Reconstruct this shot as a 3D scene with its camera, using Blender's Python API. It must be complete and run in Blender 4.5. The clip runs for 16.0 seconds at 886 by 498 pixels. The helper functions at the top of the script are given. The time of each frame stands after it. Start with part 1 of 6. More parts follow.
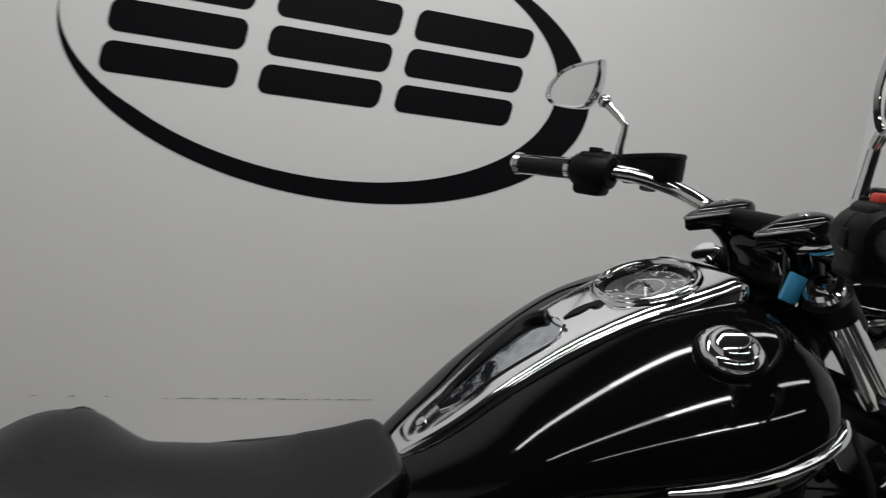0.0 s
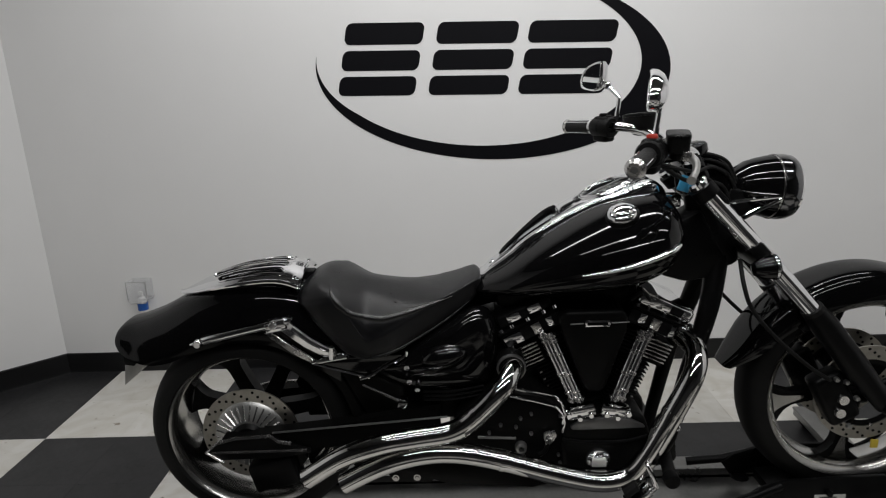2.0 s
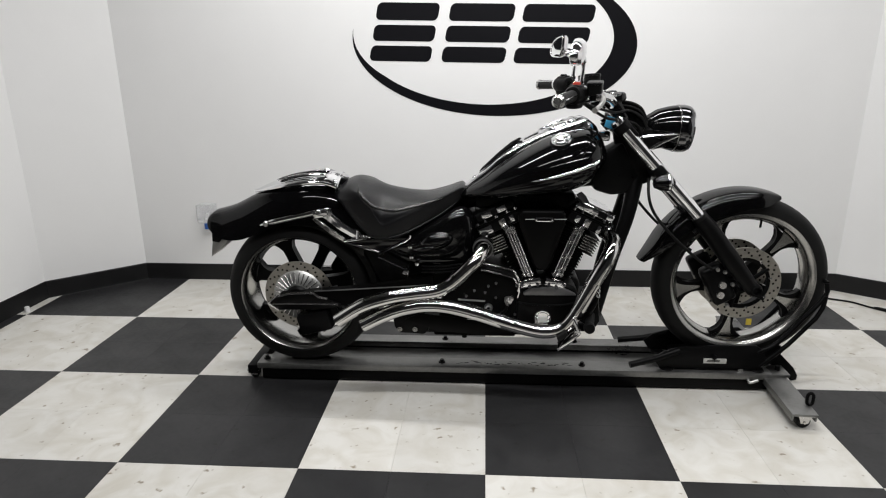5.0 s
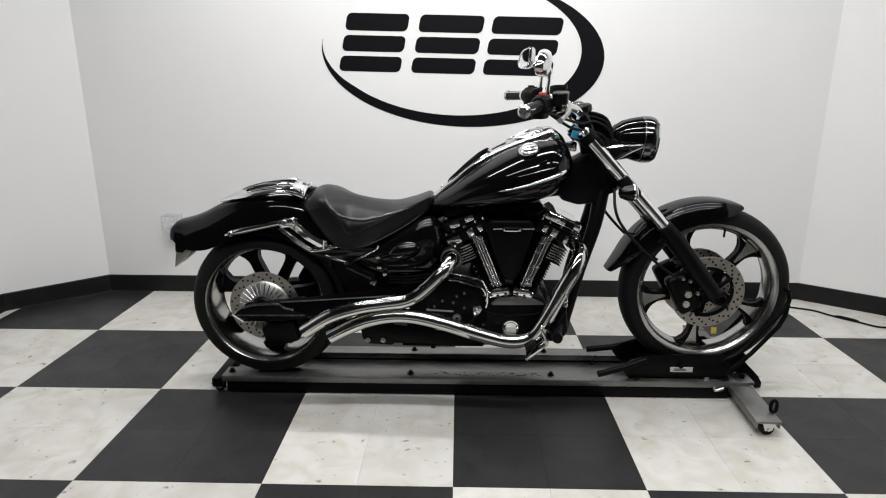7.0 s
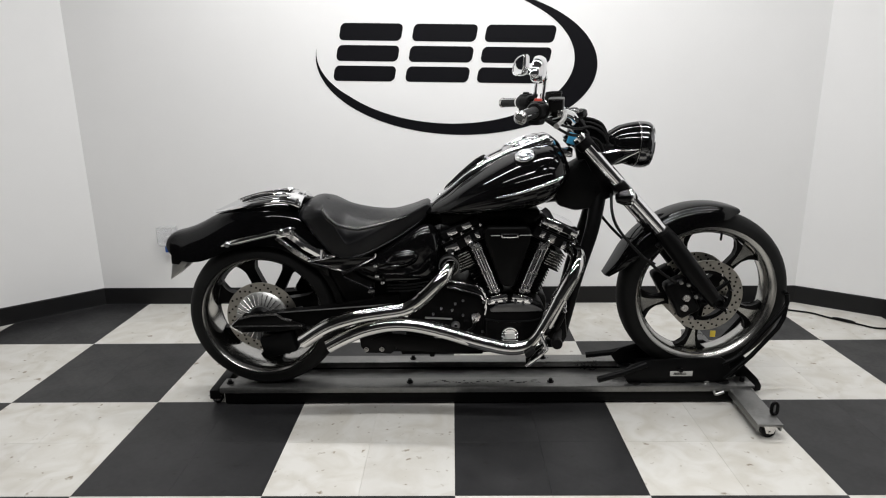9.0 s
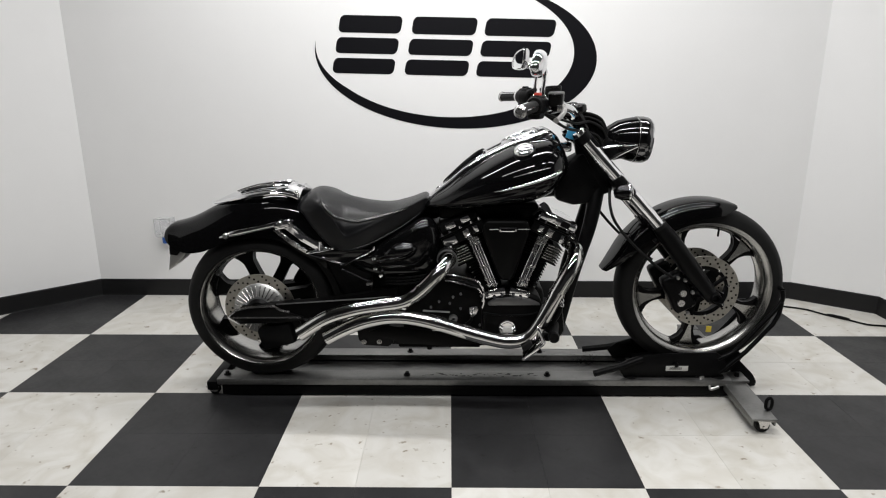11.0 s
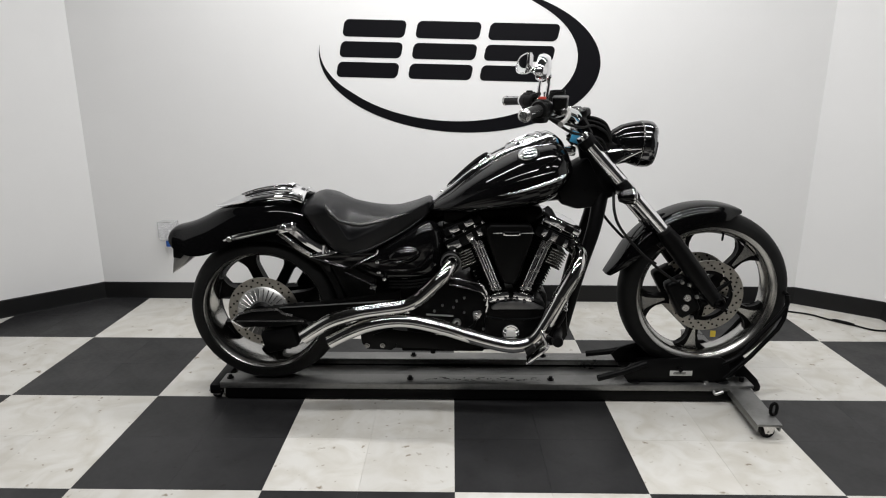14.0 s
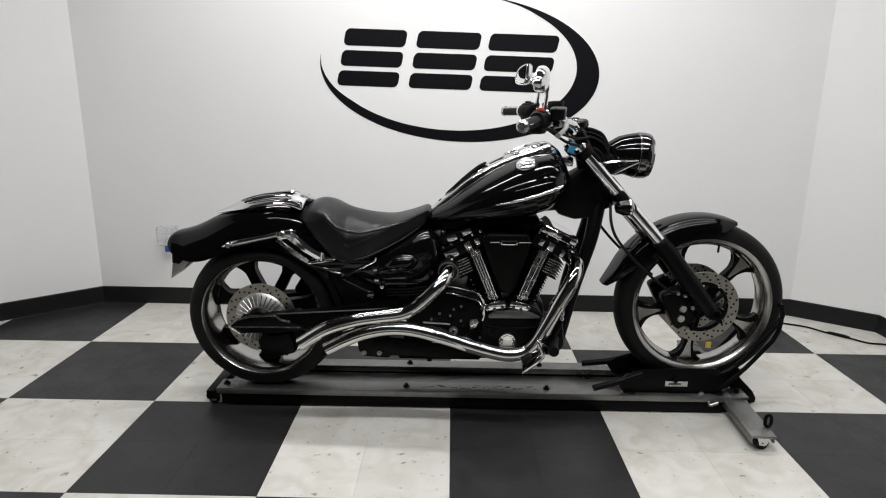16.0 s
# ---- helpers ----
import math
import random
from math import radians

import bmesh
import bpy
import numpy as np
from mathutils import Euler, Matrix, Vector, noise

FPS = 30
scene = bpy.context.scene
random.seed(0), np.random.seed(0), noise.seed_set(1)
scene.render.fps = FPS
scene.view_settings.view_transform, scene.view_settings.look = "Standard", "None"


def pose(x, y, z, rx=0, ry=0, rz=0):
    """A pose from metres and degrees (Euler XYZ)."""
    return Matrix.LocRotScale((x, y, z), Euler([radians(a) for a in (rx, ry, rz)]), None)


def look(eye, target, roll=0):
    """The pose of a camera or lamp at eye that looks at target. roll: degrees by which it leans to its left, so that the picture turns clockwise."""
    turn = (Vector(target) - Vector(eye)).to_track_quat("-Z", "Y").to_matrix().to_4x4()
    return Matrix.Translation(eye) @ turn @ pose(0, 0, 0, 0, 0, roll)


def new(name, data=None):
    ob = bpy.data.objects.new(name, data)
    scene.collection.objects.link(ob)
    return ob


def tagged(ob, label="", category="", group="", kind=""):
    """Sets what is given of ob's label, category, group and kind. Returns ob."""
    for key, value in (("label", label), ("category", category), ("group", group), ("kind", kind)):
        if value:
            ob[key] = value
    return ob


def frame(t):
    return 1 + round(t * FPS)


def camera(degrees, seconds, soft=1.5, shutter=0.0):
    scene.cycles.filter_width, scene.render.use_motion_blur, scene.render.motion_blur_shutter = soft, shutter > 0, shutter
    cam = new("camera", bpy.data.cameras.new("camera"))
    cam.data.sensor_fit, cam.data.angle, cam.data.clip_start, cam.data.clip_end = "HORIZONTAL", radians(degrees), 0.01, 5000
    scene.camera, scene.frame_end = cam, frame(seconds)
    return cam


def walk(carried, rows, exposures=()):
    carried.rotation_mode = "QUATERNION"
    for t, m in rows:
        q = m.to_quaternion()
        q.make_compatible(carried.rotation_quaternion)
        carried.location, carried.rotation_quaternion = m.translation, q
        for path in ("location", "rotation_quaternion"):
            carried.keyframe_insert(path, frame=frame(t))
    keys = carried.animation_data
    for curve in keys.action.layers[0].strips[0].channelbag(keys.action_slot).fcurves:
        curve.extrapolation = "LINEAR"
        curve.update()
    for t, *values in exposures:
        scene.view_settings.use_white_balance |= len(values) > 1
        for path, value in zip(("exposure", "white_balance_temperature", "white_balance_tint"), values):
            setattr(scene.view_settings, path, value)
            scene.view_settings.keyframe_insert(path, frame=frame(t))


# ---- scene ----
cam = camera(71.0, 16.0, soft=1.12, shutter=0.15)
PATH = [
    (0, (0.315, -0.643, 1.215), (0.951, 1.216, 0.85), 5.9),
    (0.5, (0.329, -0.857, 1.299), (0.24, 1.089, 0.846), 2.1),
    (1, (0.23, -1.102, 1.371), (-0.138, 0.822, 0.966), -4.6),
    (1.5, (0.377, -1.346, 1.329), (0.283, 0.575, 0.779), -0.5),
    (2, (0.465, -1.58, 1.326), (0.416, 0.351, 0.807), -2.2),
    (2.5, (0.488, -1.845, 1.312), (0.502, 0.08, 0.77), -1.3),
    (3, (0.554, -1.999, 1.29), (0.515, -0.089, 0.701), -1.7),
    (3.5, (0.616, -2.142, 1.292), (0.541, -0.189, 0.867), -2.5),
    (4, (0.556, -2.243, 1.258), (0.638, -0.301, 0.784), -3.6),
    (4.5, (0.573, -2.27, 1.256), (0.563, -0.326, 0.789), -0.4),
    (5, (0.596, -2.313, 1.256), (0.466, -0.4, 0.689), -0.5),
    (5.2, (0.602, -2.308, 1.246), (0.551, -0.388, 0.689), 0.6),
    (7.3, (0.621, -2.301, 1.246), (0.576, -0.373, 0.716), -0.1),
    (7.5, (0.619, -2.3, 1.233), (0.591, -0.372, 0.704), 0.0),
    (8, (0.615, -2.301, 1.233), (0.582, -0.372, 0.706), -0.1),
    (8.5, (0.617, -2.3, 1.236), (0.585, -0.37, 0.713), -0.2),
    (9, (0.609, -2.3, 1.238), (0.577, -0.364, 0.736), -0.7),
    (11.3, (0.601, -2.306, 1.236), (0.579, -0.375, 0.715), -0.0),
    (11.5, (0.6, -2.304, 1.237), (0.564, -0.373, 0.719), -0.2),
    (12, (0.596, -2.305, 1.239), (0.557, -0.37, 0.734), -0.5),
    (12.5, (0.594, -2.305, 1.238), (0.555, -0.371, 0.73), -0.3),
    (13, (0.598, -2.307, 1.238), (0.558, -0.374, 0.724), -0.3),
    (13.5, (0.598, -2.307, 1.232), (0.561, -0.375, 0.718), -0.1),
    (14, (0.597, -2.304, 1.234), (0.569, -0.37, 0.727), -0.0),
    (14.5, (0.601, -2.306, 1.234), (0.576, -0.369, 0.737), 0.2),
    (15, (0.6, -2.308, 1.235), (0.573, -0.372, 0.733), 0.3),
    (15.5, (0.602, -2.312, 1.236), (0.576, -0.375, 0.738), 0.3),
    (16, (0.601, -2.317, 1.239), (0.577, -0.376, 0.757), 0.7),
]
EXPOSURES = [(0, -0.83), (0.5, -0.85), (1, -0.96), (1.5, -0.84), (2, -0.56), (2.5, -0.26), (3, -0.01), (3.5, 0.0), (4, 0.02), (5, 0.12), (8, 0.15), (12, 0.13), (16, 0.06)]
walk(cam, [(t, look(eye, target, roll)) for t, eye, target, roll in PATH], EXPOSURES)

# ---- light ----
world = bpy.data.worlds.new("world")
scene.world = world
world.use_nodes = True
world.node_tree.nodes["Background"].inputs[0].default_value = (0.02, 0.02, 0.022, 1)
world.node_tree.nodes["Background"].inputs[1].default_value = 1.0

YC = 0.03            # the motorcycle's middle plane
S = 0.6096           # side of one checker square, two 12-inch tiles
CEIL = 2.75
rnd = random.Random(7)


# ---- materials ----
def mat(name, colour, rough=0.5, metal=0.0, coat=0.0, noise_scale=0.0, noise_amount=0.0, bump=0.0, bump_scale=200.0,
        rough_var=0.0, spec=0.5, island=0.0):
    m = bpy.data.materials.new(name)
    m.use_nodes = True
    nt = m.node_tree
    b = nt.nodes["Principled BSDF"]
    b.inputs["Base Color"].default_value = (*colour, 1)
    b.inputs["Roughness"].default_value = rough
    b.inputs["Metallic"].default_value = metal
    b.inputs["Coat Weight"].default_value = coat
    b.inputs["Coat Roughness"].default_value = 0.055
    b.inputs["Specular IOR Level"].default_value = spec
    tc = nt.nodes.new("ShaderNodeTexCoord")
    if noise_amount or rough_var:
        n1 = nt.nodes.new("ShaderNodeTexNoise")
        n1.inputs["Scale"].default_value = noise_scale
        n1.inputs["Detail"].default_value = 5
        n2 = nt.nodes.new("ShaderNodeTexNoise")
        n2.inputs["Scale"].default_value = noise_scale * 9
        n2.inputs["Detail"].default_value = 3
        nt.links.new(tc.outputs["Object"], n1.inputs["Vector"])
        nt.links.new(tc.outputs["Object"], n2.inputs["Vector"])
        add = nt.nodes.new("ShaderNodeMath")
        add.operation = "MULTIPLY_ADD"
        nt.links.new(n2.outputs["Fac"], add.inputs[0])
        add.inputs[1].default_value = 0.45
        nt.links.new(n1.outputs["Fac"], add.inputs[2])
        if noise_amount:
            mr = nt.nodes.new("ShaderNodeMapRange")
            mr.inputs["From Min"].default_value, mr.inputs["From Max"].default_value = 0.45, 1.0
            mr.inputs["To Min"].default_value, mr.inputs["To Max"].default_value = 1 - noise_amount, 1 + noise_amount
            nt.links.new(add.outputs[0], mr.inputs["Value"])
            mix = nt.nodes.new("ShaderNodeMix")
            mix.data_type, mix.blend_type = "RGBA", "MULTIPLY"
            mix.inputs["Factor"].default_value = 1
            mix.inputs["A"].default_value = (*colour, 1)
            nt.links.new(mr.outputs[0], mix.inputs["B"])
            nt.links.new(mix.outputs["Result"], b.inputs["Base Color"])
        if rough_var:
            mr2 = nt.nodes.new("ShaderNodeMapRange")
            mr2.inputs["From Min"].default_value, mr2.inputs["From Max"].default_value = 0.45, 1.0
            mr2.inputs["To Min"].default_value, mr2.inputs["To Max"].default_value = max(0.02, rough - rough_var), rough + rough_var
            nt.links.new(add.outputs[0], mr2.inputs["Value"])
            nt.links.new(mr2.outputs[0], b.inputs["Roughness"])
    if bump:
        nb = nt.nodes.new("ShaderNodeTexNoise")
        nb.inputs["Scale"].default_value = bump_scale
        nb.inputs["Detail"].default_value = 4
        nt.links.new(tc.outputs["Object"], nb.inputs["Vector"])
        bp = nt.nodes.new("ShaderNodeBump")
        bp.inputs["Strength"].default_value = bump
        bp.inputs["Distance"].default_value = 0.002
        nt.links.new(nb.outputs["Fac"], bp.inputs["Height"])
        nt.links.new(bp.outputs["Normal"], b.inputs["Normal"])
    return m


def tile_mat(name, colour, stain, rough):
    """Vinyl tile: marbled streaks, scuffs and a shade of its own for each tile."""
    m = mat(name, colour, rough, noise_scale=6, noise_amount=0.0, rough_var=0.1, bump=0.05, bump_scale=60)
    nt = m.node_tree
    b = nt.nodes["Principled BSDF"]
    tc = nt.nodes.new("ShaderNodeTexCoord")
    oi = nt.nodes.new("ShaderNodeObjectInfo")
    geo = nt.nodes.new("ShaderNodeNewGeometry")
    n = nt.nodes.new("ShaderNodeTexNoise")
    n.inputs["Scale"].default_value, n.inputs["Detail"].default_value, n.inputs["Distortion"].default_value = 7, 6, 1.2
    nt.links.new(geo.outputs["Position"], n.inputs["Vector"])
    ramp = nt.nodes.new("ShaderNodeValToRGB")
    ramp.color_ramp.elements[0].position, ramp.color_ramp.elements[0].color = 0.3, (*stain, 1)
    ramp.color_ramp.elements[1].position, ramp.color_ramp.elements[1].color = 0.62, (*colour, 1)
    nt.links.new(n.outputs["Fac"], ramp.inputs[0])
    hv = nt.nodes.new("ShaderNodeHueSaturation")
    mr = nt.nodes.new("ShaderNodeMapRange")
    mr.inputs["To Min"].default_value, mr.inputs["To Max"].default_value = 0.93, 1.04
    nt.links.new(oi.outputs["Random"], mr.inputs["Value"])
    nt.links.new(mr.outputs[0], hv.inputs["Value"])
    nt.links.new(ramp.outputs[0], hv.inputs["Color"])
    # sparse dirt specks
    v = nt.nodes.new("ShaderNodeTexNoise")
    v.inputs["Scale"].default_value, v.inputs["Detail"].default_value = 26, 2
    nt.links.new(geo.outputs["Position"], v.inputs["Vector"])
    r2 = nt.nodes.new("ShaderNodeValToRGB")
    r2.color_ramp.elements[0].position, r2.color_ramp.elements[0].color = 0.255, (0.42, 0.37, 0.30, 1)
    r2.color_ramp.elements[1].position, r2.color_ramp.elements[1].color = 0.335, (1, 1, 1, 1)
    nt.links.new(v.outputs["Fac"], r2.inputs[0])
    mix = nt.nodes.new("ShaderNodeMix")
    mix.data_type, mix.blend_type = "RGBA", "MULTIPLY"
    mix.inputs["Factor"].default_value = 1
    nt.links.new(hv.outputs[0], mix.inputs["A"])
    nt.links.new(r2.outputs[0], mix.inputs["B"])
    nt.links.new(mix.outputs["Result"], b.inputs["Base Color"])
    return m


M_WALL = mat("wall_paint", (0.80, 0.799, 0.796), 0.55, noise_scale=0.7, noise_amount=0.02, bump=0.12, bump_scale=140)
# unseen walls and ceiling, coloured dark so gloss and chrome reflect black
M_DARKWALL = mat("dark_unseen_wall", (0.032, 0.032, 0.034), 0.8, noise_scale=1, noise_amount=0.06)
M_CEIL = mat("ceiling_paint", (0.04, 0.04, 0.04), 0.85, noise_scale=1, noise_amount=0.05)
M_BASE = mat("black_vinyl_base", (0.007, 0.007, 0.0075), 0.45, spec=0.3, noise_scale=8, noise_amount=0.15, rough_var=0.1)
M_TILEW = tile_mat("white_vinyl_tile", (0.595, 0.585, 0.553), (0.49, 0.468, 0.418), 0.45)
M_TILEB = tile_mat("black_vinyl_tile", (0.018, 0.018, 0.019), (0.0125, 0.0125, 0.0135), 0.42)
M_TILEB.node_tree.nodes["Principled BSDF"].inputs["Specular IOR Level"].default_value = 0.36
M_GROUT = mat("slab", (0.09, 0.088, 0.085), 0.9, noise_scale=5, noise_amount=0.1)
M_LOGO = mat("black_vinyl_film", (0.0035, 0.0035, 0.005), 0.5, spec=0.12, noise_scale=20, noise_amount=0.1)
M_SCUFF = mat("wall_scuff", (0.25, 0.24, 0.22), 0.8)
M_GLOSS = mat("gloss_black_paint", (0.0020, 0.0020, 0.0022), 0.3, coat=0.6, spec=0.0, noise_scale=3, noise_amount=0.1)
M_COVER = mat("black_cover_paint", (0.0022, 0.0022, 0.0024), 0.09, spec=0.42, noise_scale=10, noise_amount=0.15, rough_var=0.04)
M_BLACK = mat("satin_black_paint", (0.003, 0.003, 0.0032), 0.36, spec=0.10, noise_scale=14, noise_amount=0.25, rough_var=0.1)
M_PIT = mat("black_fin_paint", (0.002, 0.002, 0.002), 0.6, spec=0.05, noise_scale=25, noise_amount=0.3)
# tint, mottling and bumps of this chrome stand in for messy blue-grey reflections
M_PANEL = mat("reflection_mottled_chrome", (0.40, 0.42, 0.45), 0.06, 1.0, noise_scale=60, noise_amount=0.3, bump=0.7, bump_scale=16)
M_DARK = mat("dark_engine_paint", (0.0025, 0.0025, 0.0025), 0.42, spec=0.10, noise_scale=25, noise_amount=0.3, bump=0.1, bump_scale=400)
M_CHROME = mat("chrome", (0.80, 0.80, 0.81), 0.065, 1.0, noise_scale=12, rough_var=0.03)
M_PIPE = mat("exhaust_chrome", (0.60, 0.595, 0.585), 0.055, 1.0, noise_scale=9, noise_amount=0.06, rough_var=0.03)
M_ALU = mat("polished_aluminium", (0.62, 0.61, 0.60), 0.24, 1.0, noise_scale=30, noise_amount=0.08, rough_var=0.08)
M_SATIN = mat("satin_aluminium", (0.45, 0.45, 0.44), 0.38, 1.0, noise_scale=20, noise_amount=0.12, rough_var=0.08)
M_CASE = mat("grey_case_metal", (0.20, 0.20, 0.20), 0.42, 1.0, noise_scale=30, noise_amount=0.15, rough_var=0.08)
M_DISC = mat("brake_steel", (0.42, 0.40, 0.36), 0.38, 1.0, noise_scale=60, noise_amount=0.18, rough_var=0.08)
M_RUBBER = mat("tyre_rubber", (0.005, 0.005, 0.005), 0.6, spec=0.18, noise_scale=20, noise_amount=0.2, bump=0.15, bump_scale=180)
M_GRIP = mat("grip_rubber", (0.007, 0.007, 0.007), 0.6, spec=0.25, bump=0.4, bump_scale=500)
M_SEAT = mat("black_leather", (0.0045, 0.0045, 0.0052), 0.33, spec=0.28, noise_scale=8, noise_amount=0.12, bump=0.25, bump_scale=700, rough_var=0.06)
M_PIPING = mat("smooth_black_leather", (0.006, 0.006, 0.0065), 0.26, spec=0.6, noise_scale=8, noise_amount=0.12, bump=0.15, bump_scale=700)
M_BARREL = mat("rim_barrel", (0.26, 0.26, 0.255), 0.28, 1.0, noise_scale=4, noise_amount=0.10)
M_DEEP = mat("polished_barrel", (0.50, 0.495, 0.48), 0.20, 1.0, noise_scale=4, noise_amount=0.10, rough_var=0.05)
M_REARRIM = mat("grey_polished_rim", (0.36, 0.355, 0.345), 0.22, 1.0, noise_scale=5, noise_amount=0.06)
M_RIM = mat("polished_rim", (0.40, 0.395, 0.38), 0.22, 1.0, noise_scale=5, noise_amount=0.06)
M_SMOKE = mat("smoked_chrome", (0.17, 0.17, 0.175), 0.10, 1.0, noise_scale=10, noise_amount=0.1, rough_var=0.03)
M_STEEL = mat("worn_steel", (0.23, 0.23, 0.225), 0.40, 0.92, noise_scale=9, noise_amount=0.28, rough_var=0.15, bump=0.1, bump_scale=120)
M_PLASTIC = mat("black_plastic", (0.004, 0.004, 0.004), 0.40, spec=0.10, bump=0.2, bump_scale=600)
M_RED = mat("red_plastic", (0.55, 0.05, 0.03), 0.4, noise_scale=20, noise_amount=0.05)
M_INK = mat("blue_label", (0.015, 0.09, 0.36), 0.4, noise_scale=20, noise_amount=0.1)
M_BLUE = mat("blue_plastic", (0.05, 0.32, 0.55), 0.35, noise_scale=20, noise_amount=0.1)
M_YELLOW = mat("yellow_tag", (0.6, 0.45, 0.05), 0.5, noise_scale=20, noise_amount=0.05)
M_MIRROR = mat("mirror_glass", (0.85, 0.86, 0.86), 0.02, 1.0)
M_DIAL = mat("gauge_face", (0.02, 0.02, 0.022), 0.4, noise_scale=20, noise_amount=0.1)
M_WHITE = mat("white_print", (0.7, 0.7, 0.7), 0.5)
M_LABEL = mat("silver_label", (0.55, 0.55, 0.53), 0.4, 0.3, noise_scale=40, noise_amount=0.1)
M_HOUSING = mat("lamp_housing", (0.7, 0.7, 0.7), 0.5)


def glass_mat(name, tint, rough=0.02, ior=1.45):
    m = bpy.data.materials.new(name)
    m.use_nodes = True
    b = m.node_tree.nodes["Principled BSDF"]
    b.inputs["Base Color"].default_value = (*tint, 1)
    b.inputs["Roughness"].default_value = rough
    b.inputs["Transmission Weight"].default_value = 1
    b.inputs["IOR"].default_value = ior
    return m


M_GLASS = glass_mat("clear_glass", (0.95, 0.96, 0.96))
M_CLEAR = mat("clear_plastic", (0.75, 0.76, 0.78), 0.12, spec=0.5)
M_CLEAR.node_tree.nodes["Principled BSDF"].inputs["Alpha"].default_value = 0.16


# ---- mesh helpers ----
def origin(ob):
    p = Vector((0, 0, 0))
    while ob is not None:
        p += ob.location
        ob = ob.parent
    return p


def part(name, bm, material, parent=None, label="", smooth=35.0):
    """Links a bmesh, given in world places, as one mesh under its thing or part."""
    bmesh.ops.recalc_face_normals(bm, faces=bm.faces[:])
    if parent is not None:
        bmesh.ops.translate(bm, verts=bm.verts[:], vec=-origin(parent))
    me = bpy.data.meshes.new(name)
    bm.to_mesh(me)
    bm.free()
    me.materials.append(material)
    if smooth:
        for p in me.polygons:
            p.use_smooth = True
        me.set_sharp_from_angle(angle=radians(smooth))
    ob = new(name, me)
    ob.parent = parent
    if label:
        tagged(ob, label)
    return ob


def thing(name, place, label, category, group="", kind=""):
    ob = new(name)
    ob.empty_display_size = 0.1
    ob.location = place
    return tagged(ob, label, category, group, kind)


def box(x0, y0, z0, x1, y1, z1, bevel=0.0, segs=2, turn=None):
    bm = bmesh.new()
    bmesh.ops.create_cube(bm, size=1)
    bmesh.ops.scale(bm, vec=(x1 - x0, y1 - y0, z1 - z0), verts=bm.verts[:])
    if bevel:
        bmesh.ops.bevel(bm, geom=bm.edges[:], offset=bevel, segments=segs, profile=0.5, affect="EDGES")
    c = Vector(((x0 + x1) / 2, (y0 + y1) / 2, (z0 + z1) / 2))
    bmesh.ops.transform(bm, matrix=Matrix.Translation(c) @ (turn or Matrix()), verts=bm.verts[:])
    return bm


def plate(outline, y0, y1, bevel=0.0, segs=2):
    """A plate with an outline in x and z, from y0 to y1."""
    bm = bmesh.new()
    a = [bm.verts.new((x, y0, z)) for x, z in outline]
    b = [bm.verts.new((x, y1, z)) for x, z in outline]
    bm.faces.new(a)
    bm.faces.new(b[::-1])
    n = len(a)
    for i in range(n):
        bm.faces.new((a[i], b[i], b[(i + 1) % n], a[(i + 1) % n]))
    if bevel:
        bmesh.ops.bevel(bm, geom=bm.edges[:], offset=bevel, segments=segs, profile=0.5, affect="EDGES", clamp_overlap=True)
    return bm


def skin(rings, closed=True, caps=True, loop=False):
    """A skin over rings of equally many points."""
    bm = bmesh.new()
    vs = [[bm.verts.new(p) for p in r] for r in rings]
    n = len(vs[0])
    pairs = list(zip(vs, vs[1:])) + ([(vs[-1], vs[0])] if loop else [])
    for a, b in pairs:
        for i in range(n if closed else n - 1):
            j = (i + 1) % n
            bm.faces.new((a[i], a[j], b[j], b[i]))
    if caps and not loop:
        bm.faces.new(vs[0])
        bm.faces.new(vs[-1][::-1])
    return bm


def spline(pts, steps=6):
    """A smooth line through points of any dimension."""
    p = [Vector(q) for q in pts]
    p = [p[0] * 2 - p[1]] + p + [p[-1] * 2 - p[-2]]
    out = []
    for i in range(1, len(p) - 2):
        a, b, c, d = p[i - 1:i + 3]
        for k in range(steps):
            t = k / steps
            out.append(0.5 * ((2 * b) + (c - a) * t + (2 * a - 5 * b + 4 * c - d) * t * t + (3 * b - a - 3 * c + d) * t ** 3))
    out.append(p[-2])
    return out


def tube(pts, r, segs=14, steps=6, smooth=True, caps=True):
    """A round tube along points; r is one radius or one for each point."""
    n0 = len(pts)
    rs = list(r) if isinstance(r, (list, tuple)) else [r] * n0
    if smooth and n0 > 2:
        q = spline([Vector((*p, rr)) for p, rr in zip(pts, rs)], steps)
        path, rad = [Vector(v[:3]) for v in q], [v[3] for v in q]
    else:
        path, rad = [Vector(p) for p in pts], rs
    rings = []
    side = None
    for i, p in enumerate(path):
        t = (path[min(i + 1, len(path) - 1)] - path[max(i - 1, 0)]).normalized()
        if side is None:
            side = t.orthogonal().normalized()
        side = (side - t * side.dot(t)).normalized()
        up = t.cross(side)
        rings.append([p + (side * math.cos(a) + up * math.sin(a)) * rad[i] for a in (2 * math.pi * k / segs for k in range(segs))])
    return skin(rings, caps=caps)


